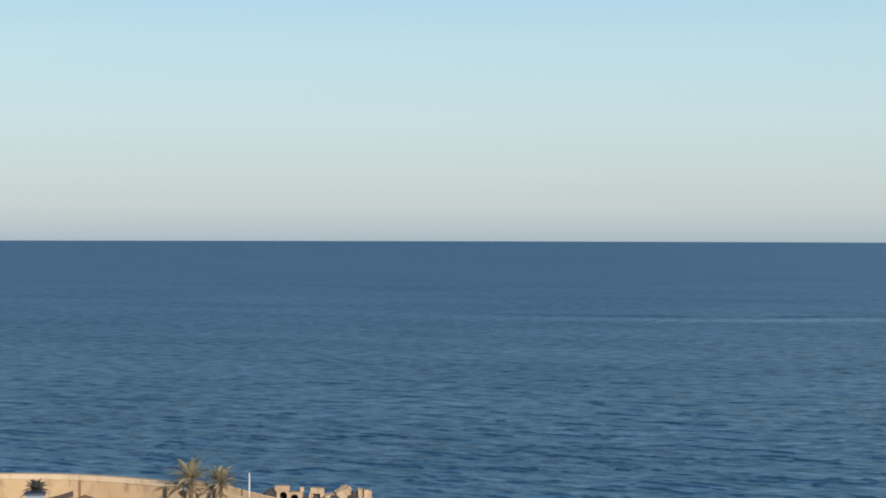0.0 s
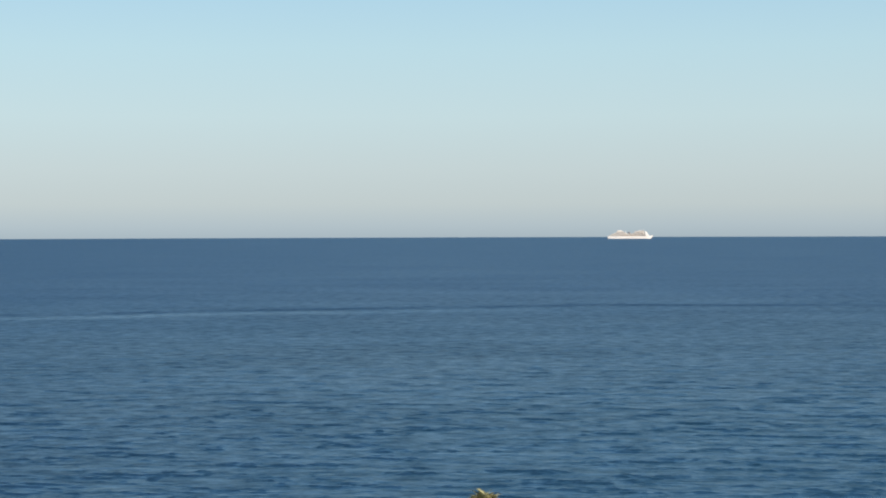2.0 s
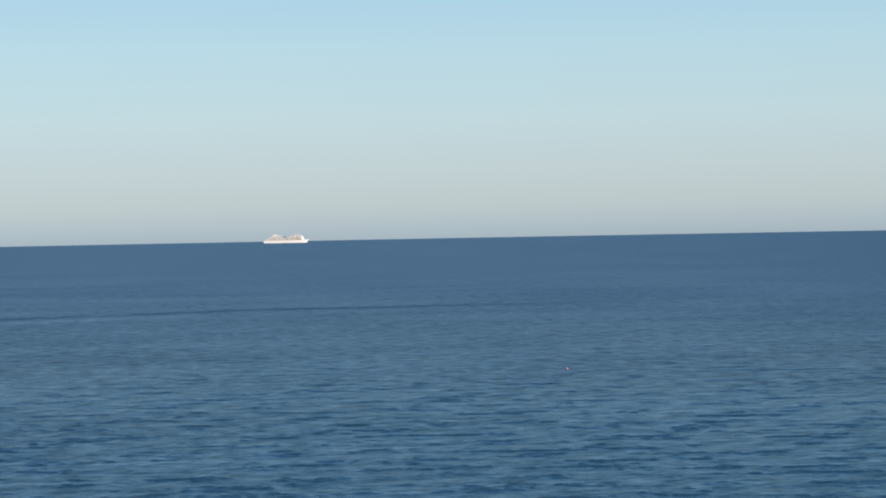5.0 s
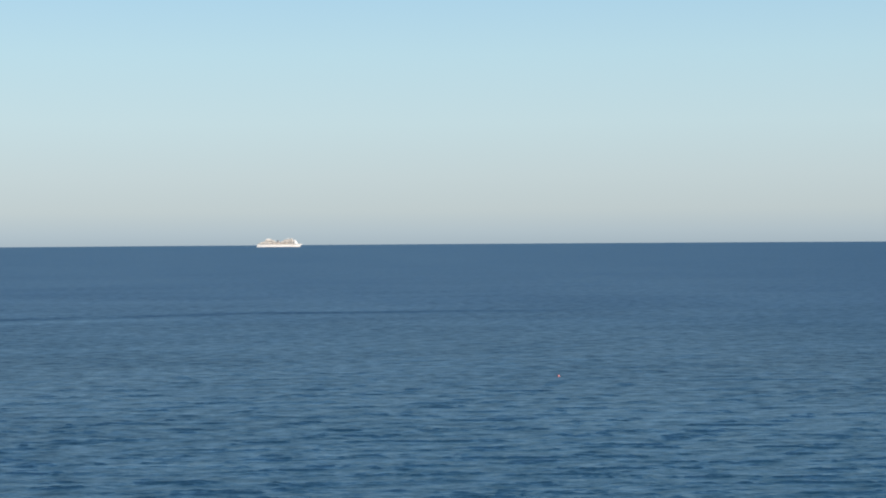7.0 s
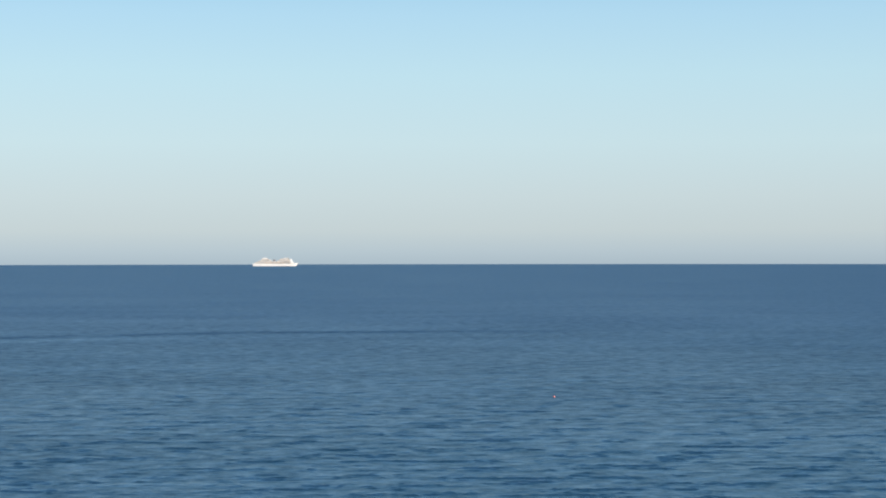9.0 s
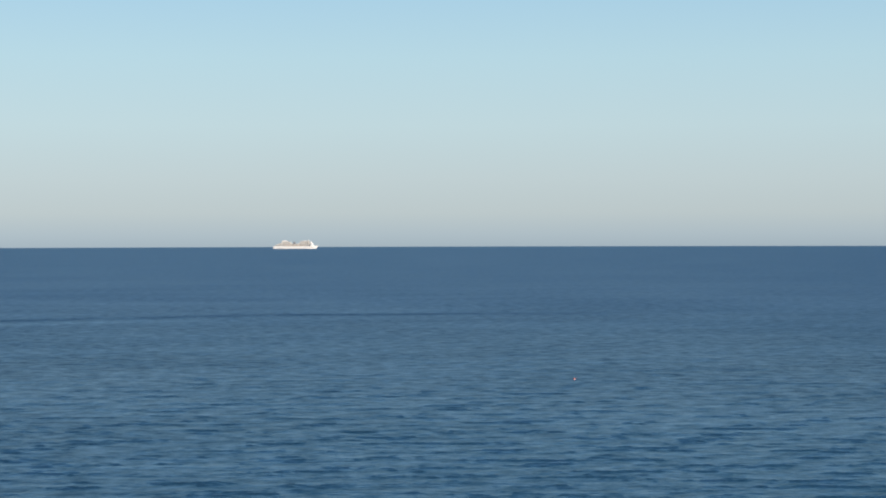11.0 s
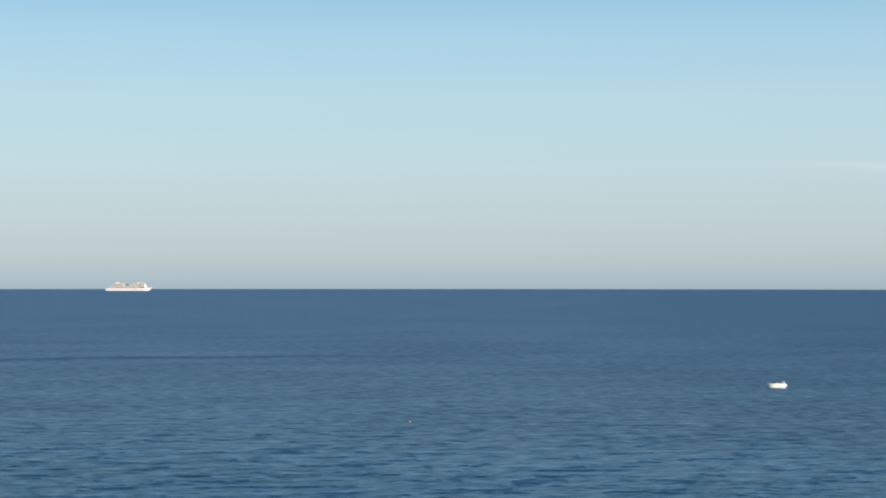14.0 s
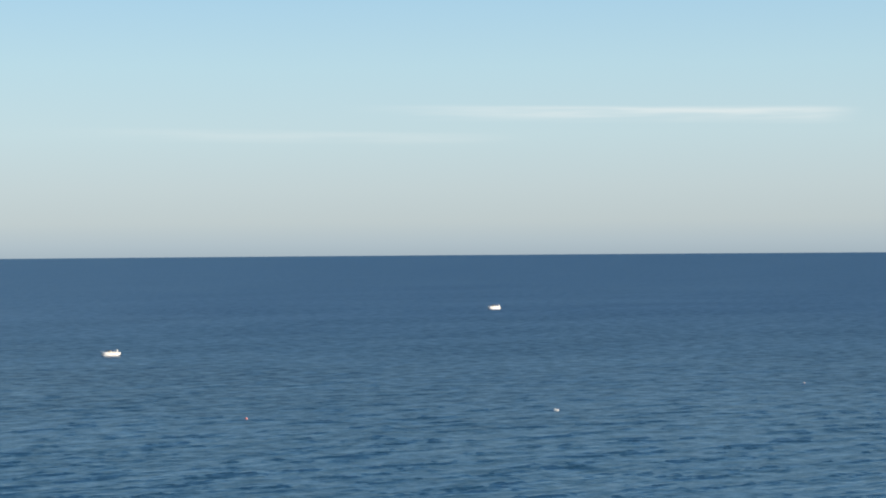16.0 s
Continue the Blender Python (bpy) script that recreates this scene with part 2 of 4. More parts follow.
SHIP_WHITE = material("ship_white_paint", (0.80, 0.79, 0.78), (0.74, 0.73, 0.72), 0.4, 0.05, 0.6, 0.0)
SHIP_CREAM = material("ship_cream_paint", (0.56, 0.53, 0.50), (0.48, 0.455, 0.43), 0.5, 0.05, 0.6, 0.0)
SHIP_GLASS = material("ship_dark_glass", (0.09, 0.10, 0.12), (0.13, 0.14, 0.16), 0.2, 0.1, 1.0, 0.0)
SHIP_GREY = material("ship_funnel_grey", (0.20, 0.20, 0.22), (0.16, 0.16, 0.18), 0.5, 0.1, 1.0, 0.0)
LIFEBOAT = material("lifeboat_beige", (0.58, 0.48, 0.40), (0.52, 0.43, 0.36), 0.5, 0.2, 2.0, 0.0)
GELCOAT = material("boat_gelcoat", (0.90, 0.88, 0.83), (0.85, 0.83, 0.78), 0.25, 0.6, 6.0, 0.0)
DECK = material("boat_deck", (0.62, 0.52, 0.36), (0.52, 0.43, 0.30), 0.6, 0.8, 9.0, 0.003)
RED = material("buoy_red", (0.74, 0.29, 0.28), (0.66, 0.23, 0.22), 0.5, 2.0, 14.0, 0.004)
FLOAT_WHITE = material("float_white", (0.82, 0.82, 0.80), (0.72, 0.72, 0.70), 0.45, 2.0, 14.0, 0.004)


def water_material():
    m = bpy.data.materials.new("sea_water")
    m.use_nodes = True
    t = m.node_tree
    t.nodes.remove(t.nodes["Principled BSDF"])
    b = t.nodes.new("ShaderNodeBsdfAnisotropic")
    b.distribution = "BECKMANN"
    co = t.nodes.new("ShaderNodeTexCoord")

    def noise_at(scale, stretch, detail, rough=0.55):
        mp = t.nodes.new("ShaderNodeMapping")
        mp.inputs["Scale"].default_value = stretch
        t.links.new(co.outputs["Object"], mp.inputs[0])
        n = t.nodes.new("ShaderNodeTexNoise")
        n.inputs["Scale"].default_value = scale
        n.inputs["Detail"].default_value = detail
        n.inputs["Roughness"].default_value = rough
        t.links.new(mp.outputs[0], n.inputs["Vector"])
        return n.outputs[0]

    def calc(op, a, b2=None, c=None):
        n = t.nodes.new("ShaderNodeMath")
        n.operation = op
        for i, v in enumerate((a, b2, c)):
            if isinstance(v, (int, float)):
                n.inputs[i].default_value = v
            elif v is not None:
                t.links.new(v, n.inputs[i])
        return n.outputs[0]

    def span(x, a, b2, lo, hi):
        n = t.nodes.new("ShaderNodeMapRange")
        n.interpolation_type = "SMOOTHSTEP"
        for i, v in ((1, a), (2, b2), (3, lo), (4, hi)):
            n.inputs[i].default_value = v
        t.links.new(x, n.inputs[0])
        return n.outputs[0]

    patches = noise_at(0.006, (0.8, 1.0, 1.0), 3)         # gusts, long across
    gust = span(patches, 0.35, 0.65, 0.0, 1.0)
    # wave trains of falling length, each about as steep as the next
    trains = [(noise_at(sc, (st, 1.0, 1.0), 1.0), amp) for sc, st, amp in
              ((0.035, 0.44, 0.8), (0.085, 0.46, 1.0), (0.21, 0.6, 1.0), (0.52, 0.72, 0.60), (1.25, 0.8, 0.24))]
    # an old wake lies as a slick line across the bay
    sp = t.nodes.new("ShaderNodeSeparateXYZ")
    t.links.new(co.outputs["Object"], sp.inputs[0])
    wob = noise_at(0.012, (1.0, 0.2, 1.0), 3)
    across = calc("ADD", sp.outputs[1], calc("MULTIPLY_ADD", wob, 44.0, -22.0))
    # it bends towards the shore in the west
    across = calc("MULTIPLY_ADD", calc("MINIMUM", calc("SUBTRACT", sp.outputs[0], 10.0), 0.0), -0.35, across)
    off = calc("ABSOLUTE", calc("SUBTRACT", across, WAKE_Y))
    line = span(off, 4.0, 18.0, 1.0, 0.0)
    line = calc("MULTIPLY", line, span(sp.outputs[0], 60.0, 260.0, 1.0, 0.0))
    line = calc("MULTIPLY", line, span(sp.outputs[0], -330.0, -160.0, 0.0, 1.0))
    line = calc("MULTIPLY", line, span(noise_at(0.018, (1.0, 0.3, 1.0), 2), 0.36, 0.52, 0.25, 1.0))
    # the breeze is fresher away from the lee of the coast
    far = t.nodes.new("ShaderNodeVectorMath")
    far.operation = "LENGTH"
    t.links.new(co.outputs["Object"], far.inputs[0])
    offshore = span(far.outputs["Value"], 300.0, 800.0, 0.0, 1.0)
    long = calc("MULTIPLY", trains[0][0], trains[0][1])
    for tex, amp in trains[1:3]:
        long = calc("MULTIPLY_ADD", tex, amp, long)
    h = calc("MULTIPLY", long, calc("MULTIPLY_ADD", offshore, 0.4, 0.6))
    for tex, amp in trains[3:]:
        h = calc("MULTIPLY_ADD", tex, amp, h)
    bp = t.nodes.new("ShaderNodeBump")
    bp.inputs["Distance"].default_value = 1.0
    t.links.new(calc("MULTIPLY_ADD", gust, 0.10, calc("MULTIPLY_ADD", offshore, 0.2, 0.36)), bp.inputs["Strength"])
    t.links.new(h, bp.inputs["Height"])
    t.links.new(bp.outputs[0], b.inputs["Normal"])
    calm = span(calc("ABSOLUTE", calc("SUBTRACT", across, WAKE_Y - 34.0)), 3.0, 20.0, 1.0, 0.0)
    calm = calc("MULTIPLY", calm, span(sp.outputs[0], -130.0, 60.0, 1.0, 0.0))
    calm = calc("MULTIPLY", calm, span(sp.outputs[0], -330.0, -160.0, 0.0, 1.0))
    rough = calc("ADD", calc("MULTIPLY_ADD", gust, 0.02, calc("MULTIPLY_ADD", offshore, 0.03, 0.33)), calc("SUBTRACT", calc("MULTIPLY", line, 0.07), calc("MULTIPLY", calm, 0.04)))
    # the open sea past the point takes more wind
    bearing = calc("DIVIDE", sp.outputs[0], calc("MAXIMUM", far.outputs["Value"], 1.0))
    rough = calc("MULTIPLY_ADD", calc("MULTIPLY", span(bearing, 0.15, 0.60, 0.0, 1.0), offshore), 0.055, rough)
    rough = calc("MULTIPLY_ADD", span(bearing, -0.40, -0.05, 1.0, 0.0), 0.05, rough)
    t.links.new(rough, b.inputs["Roughness"])
    mix = t.nodes.new("ShaderNodeMix")
    mix.data_type = "RGBA"
    mix.inputs[6].default_value = (0.018, 0.062, 0.110, 1)
    mix.inputs[7].default_value = (0.020, 0.068, 0.118, 1)
    t.links.new(gust, mix.inputs[0])
    # bluer with distance from the shore
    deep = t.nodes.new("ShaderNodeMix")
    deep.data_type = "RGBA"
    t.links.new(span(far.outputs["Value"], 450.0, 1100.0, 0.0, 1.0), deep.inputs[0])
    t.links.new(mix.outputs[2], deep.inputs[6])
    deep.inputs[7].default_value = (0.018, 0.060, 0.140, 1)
    # paler water close to the shore, fading out westwards
    near_mask = calc("MULTIPLY", span(far.outputs["Value"], 250.0, 520.0, 1.0, 0.0), calc("MULTIPLY", span(sp.outputs[0], -110.0, 40.0, 0.0, 1.0), span(sp.outputs[0], 130.0, 300.0, 1.0, 0.95)))
    near_mix = t.nodes.new("ShaderNodeMix")
    near_mix.data_type = "RGBA"
    t.links.new(near_mask, near_mix.inputs[0])
    t.links.new(deep.outputs[2], near_mix.inputs[6])
    near_mix.inputs[7].default_value = (0.028, 0.099, 0.158, 1)
    # the light that wells up from the depth does not depend on how a ripple leans
    up = t.nodes.new("ShaderNodeCombineXYZ")
    up.inputs[2].default_value = 1.0
    depth = t.nodes.new("ShaderNodeBsdfDiffuse")
    t.links.new(near_mix.outputs[2], depth.inputs["Color"])
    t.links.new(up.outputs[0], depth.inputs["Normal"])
    b.inputs["Color"].default_value = (1, 1, 1, 1)
    fres = t.nodes.new("ShaderNodeFresnel")
    fres.inputs["IOR"].default_value = 1.15
    t.links.new(bp.outputs[0], fres.inputs["Normal"])
    both = t.nodes.new("ShaderNodeMixShader")
    # unseen ripples turn much of the mirrored sky away
    ripple = noise_at(0.21, (0.85, 1.0, 1.0), 6.0, 0.72)
    # single ripples show less the farther off they are; broad streaks of wind stay
    broad = span(noise_at(0.016, (0.5, 1.0, 1.0), 3.0), 0.32, 0.68, -0.12, 0.12)
    broad = calc("MULTIPLY", broad, span(far.outputs["Value"], 600.0, 1500.0, 1.0, 0.2))
    seen = calc("MULTIPLY", span(ripple, 0.28, 0.72, -0.5, 0.55), span(far.outputs["Value"], 450.0, 1500.0, 1.0, 0.4))
    away = calc("MULTIPLY", calc("ADD", calc("ADD", seen, broad), 1.0), 0.385)
    away = calc("MULTIPLY", away, calc("MULTIPLY_ADD", calm, 0.22, calc("MULTIPLY_ADD", line, -0.22, 1.0)))
    t.links.new(calc("MULTIPLY", fres.outputs[0], away), both.inputs[0])
    t.links.new(depth.outputs[0], both.inputs[1])
    t.links.new(b.outputs[0], both.inputs[2])
    t.links.new(both.outputs[0], t.nodes["Material Output"].inputs[0])
    return m


WAKE_Y = 828.0
WATER = water_material()


# ---------------------------------------------------------------- the sea and the land
def wave_height(x, y, step):
    """Wind waves that roll towards the shore, with narrow crests and flat troughs; waves too short for the local mesh step fade out."""
    rng = np.random.default_rng(7)
    h = np.zeros_like(x)
    # shortest and longest wave, how many, steepness of each, spread of their headings
    for short, long, count, steep, spread in ((1.0, 2.4, 80, 0.0115, 27), (2.4, 5.2, 80, 0.0066, 20), (5.2, 16.0, 36, 0.0036, 15)):
        for i in range(count):
            length = short * (long / short) ** rng.random()
            head = math.radians(189 + rng.normal(0, spread))
            k = 2 * math.pi / length
            arg = k * (x * math.sin(head) + y * math.cos(head)) + rng.random() * 2 * math.pi
            keep = np.clip((length / step - 2.5) / 3.0, 0, 1)
            h += steep * keep * (np.sin(arg) - 0.4 * np.sin(2 * arg)) / k
    # waves come in packets with calmer water between them
    n = np.zeros_like(x)
    for i in range(36):
        length = 5.0 * 4.0 ** rng.random()
        head = rng.random() * 2 * math.pi
        k = 2 * math.pi / length
        n += np.sin(k * (0.35 * x * math.sin(head) + y * math.cos(head)) + rng.random() * 2 * math.pi)
    h *= 0.8 + 0.4 * np.clip(n / math.sqrt(18.0), -0.5, 1.5)
    size = np.maximum(h.std(axis=1, keepdims=True), 0.02)
    return size / 0.75 * (np.exp(0.75 * np.clip(h / size, -3.0, 2.2)) - 1.25)


def build_sea():
    fine = np.radians(np.arange(-39.0, 48.01, 0.078))
    rest = np.radians(np.arange(52.0, 320.0, 4.0))
    az = np.concatenate([fine, rest])
    r = [1.0, 60.0, 120.0, 170.0, 200.0, 215.0]
    while r[-1] < SEA_R - 12:
        r.append(r[-1] * (1 + min(0.0015 * (r[-1] / 300) ** 1.1, 0.012)))
    r[-1] = SEA_R
    r = np.array(r)
    rr, aa = np.meshgrid(r, az, indexing="ij")
    x, y = rr * np.sin(aa), rr * np.cos(aa)
    step = np.maximum(np.gradient(r)[:, None] * 0.8, rr * math.radians(0.078))
    z = wave_height(x, y, step)
    z[:, len(fine):] = 0.0
    z[:5] = 0.0
    edge = np.clip((SEA_R - rr) / 2500, 0, 1)
    z *= edge
    n, m = rr.shape
    co = np.stack([x, y, z], -1).reshape(-1, 3)
    i, j = np.meshgrid(np.arange(n - 1), np.arange(m), indexing="ij")
    k = (j + 1) % m
    quads = np.stack([i * m + j, i * m + k, (i + 1) * m + k, (i + 1) * m + j], -1).reshape(-1, 4)[:, ::-1]
    me = bpy.data.meshes.new("sea")
    me.vertices.add(len(co))
    me.vertices.foreach_set("co", co.ravel())
    me.loops.add(quads.size)
    me.loops.foreach_set("vertex_index", quads.ravel().astype(np.int32))
    me.polygons.add(len(quads))
    me.polygons.foreach_set("loop_start", np.arange(0, quads.size, 4, dtype=np.int32))
    me.polygons.foreach_set("use_smooth", np.ones(len(quads), dtype=bool))
    me.update(calc_edges=True)
    me.materials.append(WATER)
    tagged(new("sea", me), "deep blue sea with small wind waves reaching a straight horizon", "water", kind="structure")


build_sea()

GROUND_Z = 3.0
SHORE = ((-520, -260), (-440, 0), (-240, 128), (-170, 178), (-140, 190.5), (-126, 193.5), (-115, 195.5), (-109, 198.5),
         (-104, 196), (-70, 190), (-30, 196), (0, 199), (60, 186), (140, 120), (330, -260))


def build_ground():
    bm = bmesh.new()
    lo = [(x, y, -3.0) for x, y in SHORE]
    hi = [(x, y, GROUND_Z) for x, y in SHORE]
    a = [bm.verts.new(p) for p in lo]
    b = [bm.verts.new(p) for p in hi]
    n = len(a)
    for i in range(n):
        j = (i + 1) % n
        bm.faces.new((a[i], a[j], b[j], b[i]))
    bm.faces.new(b)
    bmesh.ops.recalc_face_normals(bm, faces=bm.faces)
    ob = part("ground", bm, PAVING)
    tagged(ob, "pale paved promenade ground along the shore", "ground", kind="structure")


build_ground()

# ---------------------------------------------------------------- promenade wall and ramp
WALL_LINE = ((-238, 129.5), (-205, 152), (-178, 170), (-160, 180), (-150, 184.6), (-140, 188.4), (-135.5, 190.2), (-131.3, 191.3),
             (-125.9, 191.6), (-121.7, 191.3), (-117.3, 190.5))


def smooth_line(pts, n=5):
    out = []
    for i in range(len(pts) - 1):
        p0, p1, p2, p3 = (Vector(pts[min(max(k, 0), len(pts) - 1)]) for k in (i - 1, i, i + 1, i + 2))
        for s in range(n):
            u = s / n
            out.append(tuple(0.5 * (2 * p1 + (p2 - p0) * u + (2 * p0 - 5 * p1 + 4 * p2 - p3) * u * u + (3 * p1 - p0 - 3 * p2 + p3) * u ** 3)))
    return out + [tuple(pts[-1])]


def build_sea_wall():
    wall = thing("sea_wall", pose(0, 0, 0), "long curved cream plastered sea wall with pale stone coping", "wall")
    tagged(wall, kind="structure")
    line = smooth_line(WALL_LINE)
    part("wall_body", sweep(bmesh.new(), line, 0.45, 0.5, 5.36), PLASTER, wall)
    part("coping", sweep(bmesh.new(), line, 0.62, 5.363, 6.0, 0.10), COPING, wall, "pale sunlit stone coping")
    # pilasters on the face towards the promenade
    for k, mat, half in ((22, PLASTER, 0.22), (36, STAINED, 0.13)):
        a, b = Vector(line[k]), Vector(line[k + 1])
        d = (b - a).normalized()
        out = Vector((d.y, -d.x))
        c = a + out * 0.50
        bm = box(bmesh.new(), -half, half, -0.14, 0.06, GROUND_Z, 5.30, 0.03)
        p = part("pilaster", bm, mat, wall, "damp brown pilaster" if mat is STAINED else "")
        p.matrix_world = Matrix.Translation((c.x, c.y, 0)) @ pose(0, 0, 0, 0, 0, math.degrees(math.atan2(d.y, d.x)))


build_sea_wall()

OUTER = ((-117.0, 190.7, 6.0), (-115.2, 191.4, 6.0), (-113.5, 192.6, 5.75), (-111.8, 194.1, 5.4), (-110.2, 196.6, 4.5), (-108.6, 199.3, 3.6), (-107.4, 201.4, 2.9))
INNER = ((-115.8, 187.6, 6.12), (-112.6, 188.2, 6.1), (-110.9, 189.9, 5.5), (-108.7, 192.4, 4.5), (-106.9, 195.0, 3.75), (-105.8, 197.0, 3.35))


def build_ramp():
    ramp_ob = thing("beach_ramp", pose(0, 0, 0), "sloping cream masonry ramp with low parapets going down to the rocks", "ramp")
    tagged(ramp_ob, kind="structure")
    part("parapet", sweep(bmesh.new(), smooth_line(OUTER, 4), 0.24, -4.0, -0.16), RAMP, ramp_ob)
    part("coping", sweep(bmesh.new(), smooth_line(OUTER, 4), 0.32, -0.157, 0.0, 0.05), RAMP_TOP, ramp_ob)
    part("parapet", sweep(bmesh.new(), smooth_line(INNER, 4), 0.22, -4.0, -0.16), RAMP, ramp_ob)
    part("coping", sweep(bmesh.new(), smooth_line(INNER, 4), 0.30, -0.157, 0.0, 0.05), RAMP_TOP, ramp_ob)
    mid = [((a[0] + b[0]) / 2, (a[1] + b[1]) / 2, min(a[2], b[2]) - 1.1) for a, b in zip(OUTER[1:], INNER[1:])]
    part("ramp_deck", sweep(bmesh.new(), smooth_line(mid, 4), 1.7, -1.6, 0.0), PAVING, ramp_ob)
    # dark slatted panel in the wall under the ramp
    a, b = Vector(INNER[1][:2]), Vector(INNER[2][:2])
    d = (b - a).normalized()
    c = a + d * 1.0 + Vector((d.y, -d.x)) * 0.25
    m = Matrix.Translation((c.x, c.y, 0)) @ pose(0, 0, 0, 0, 0, math.degrees(math.atan2(d.y, d.x)))
    sh = part("shutter", box(bmesh.new(), -0.95, 0.95, -0.06, 0.04, GROUND_Z, 5.25, 0.02), DARK_SLATS, ramp_ob, "dark grey slatted panel")
    sh.matrix_world = m
    for k in range(9):
        s = part("slat", box(bmesh.new(), -0.93, 0.93, -0.085, -0.062, GROUND_Z + 0.1 + k * 0.235, GROUND_Z + 0.29 + k * 0.235), DARK_SLATS, sh)
        s.matrix_parent_inverse = Matrix()
    for x in (-1.1, 1.1):
        jamb = part("jamb", box(bmesh.new(), x - 0.14, x + 0.14, -0.10, 0.05, GROUND_Z, 5.32, 0.02), RAMP, ramp_ob)
        jamb.matrix_world = m


build_ramp()


# ---------------------------------------------------------------- palms
def frond_mesh(name, length, droop, width, seed, mat, pairs=17, blade=0.034):
    rng = random.Random(seed)
    bm = bmesh.new()
    spine, pos, ang = [], Vector((0, 0, 0)), 0.0
    n = 12
    for i in range(n + 1):
        spine.append((pos.copy(), ang))
        pos = pos + Vector((math.cos(ang), 0, math.sin(ang))) * (length / n)
        ang -= droop * (0.25 + 1.5 * i / n) / n
    rings = []
    for i, (p, a) in enumerate(spine):
        w = 0.045 * (1 - i / n) + 0.008
        up = Vector((-math.sin(a), 0, math.cos(a)))
        rings.append([tuple(p + Vector((0, w, 0))), tuple(p + up * w), tuple(p - Vector((0, w, 0)))])
    loft(bm, rings)
    for k in range(pairs):
        s = 0.16 + 0.84 * k / (pairs - 1)
        f = s * n
        i = min(int(f), n - 1)
        p = spine[i][0].lerp(spine[i + 1][0], f - i)
        a = spine[i][1]
        fwd = Vector((math.cos(a), 0, math.sin(a)))
        up = Vector((-math.sin(a), 0, math.cos(a)))
        reach = width * math.sin(math.pi * min(1, 0.18 + 0.86 * s) ** 0.9) * rng.uniform(0.85, 1.15) + 0.10
        for side in (-1, 1):
            d = (fwd * (0.75 + 0.5 * s) + Vector((0, side, 0)) * 0.85 + up * rng.uniform(0.12, 0.4)).normalized()
            tip = p + d * reach + Vector((0, 0, -0.10 * reach))
            mid = p + d * reach * 0.5
            wv = fwd.cross(d).cross(d).normalized() * blade
            vs = [bm.verts.new(q) for q in (p - wv * 0.6, mid - wv, tip, mid + wv, p + wv * 0.6)]
            bm.faces.new(vs)
    me = bpy.data.meshes.new(name)
    bm.to_mesh(me)
    bm.free()
    me.materials.append(mat)
    return me


def palm(x, y, base, heart, length, count, seed, label, leaf=LEAF, dry=6, lean=0.0, dense=False, swept=0.0):
    rng = random.Random(seed)
    tree = thing("palm_tree", pose(x, y, base), label, "palm tree", "palms on the promenade")
    h = heart - base
    rings = []
    nr = 34
    for i in range(nr + 1):
        s = i / nr
        rad = 0.24 - 0.07 * s + (0.10 * (1 - s) ** 6) + (0.14 * max(0, s - 0.86) / 0.14) + (0.022 if i % 2 else -0.012)
        cx = lean * s * s * h
        rings.append([(cx + rad * math.cos(t * math.pi / 6), rad * math.sin(t * math.pi / 6), s * h) for t in range(12)])
    part("trunk", loft(bmesh.new(), rings), BARK, tree, "rough brown ringed trunk", smooth=True)
    meshes = [frond_mesh("frond", length * k, d * (1.05 if dense else 0.75), w, seed * 10 + j, leaf, 26 if dense else 22, 0.055 if dense else 0.030) for j, (k, d, w) in enumerate(
        ((1.0, 1.15, 0.55), (0.95, 1.5, 0.6), (1.05, 0.95, 0.5), (0.85, 1.8, 0.55)))]
    dries = [frond_mesh("frond", length * 0.85, 1.3, 0.4, seed * 10 + 7 + j, LEAF_DRY) for j in range(2)]
    top = Vector((lean * h, 0, h - 0.06))
    for i in range(count):
        s = (i + 0.5) / count
        el = 86 - (98 if dense else 90) * s ** 1.05 + rng.uniform(-9, 9)
        yaw = i * 137.5 + rng.uniform(-14, 14)
        fr = new("frond", meshes[rng.randrange(4)])
        fr.parent = tree
        sc = rng.uniform(0.85, 1.08)
        turn = radians(yaw)
        yaw += swept * math.sin(turn) * abs(math.sin(turn))
        fr.matrix_basis = Matrix.Translation(top) @ pose(0, 0, 0, 0, 0, yaw) @ pose(0, 0, 0, 0, -el, 0) @ pose(0, 0, 0, rng.uniform(-22, 22), 0, 0) @ Matrix.Scale(sc, 4)
    for i in range(dry):
        fr = new("frond", dries[i % 2])
        fr.parent = tree
        fr["label"] = "dry brown frond"
        fr.matrix_basis = Matrix.Translation(top - Vector((0, 0, 0.1))) @ pose(0, 0, 0, 0, 0, i * 360 / max(dry, 1) + rng.uniform(-20, 20)) @ pose(0, 0, 0, 0, rng.uniform(-12, 36), 0)
    return tree


palm(-110.75, 184.3, GROUND_Z, 7.4, 3.15, 44, 3, "tall date palm with feathery grey-green fronds beside the sea wall", dry=4)
palm(-107.8, 185.95, GROUND_Z, 6.85, 2.85, 40, 5, "slightly shorter date palm with green fronds beside the ramp", dry=4)
palm(-125.4, 175.2, GROUND_Z, 6.2, 1.8, 34, 8, "small palm with shaded dark fronds behind the pale blue kiosk", leaf=LEAF_SHADED, dry=0)
palm(-6.75, 191.85, GROUND_Z - 0.2, 7.0, 2.15, 120, 11, "dense date palm with yellow-green arching fronds at the shore edge", leaf=LEAF_YELLOW, dry=2, dense=True, swept=45.0)
palm(1.4, 192.0, GROUND_Z - 0.2, 5.5, 1.7, 30, 13, "low green palm at the shore edge", leaf=LEAF_GREEN, dry=2)
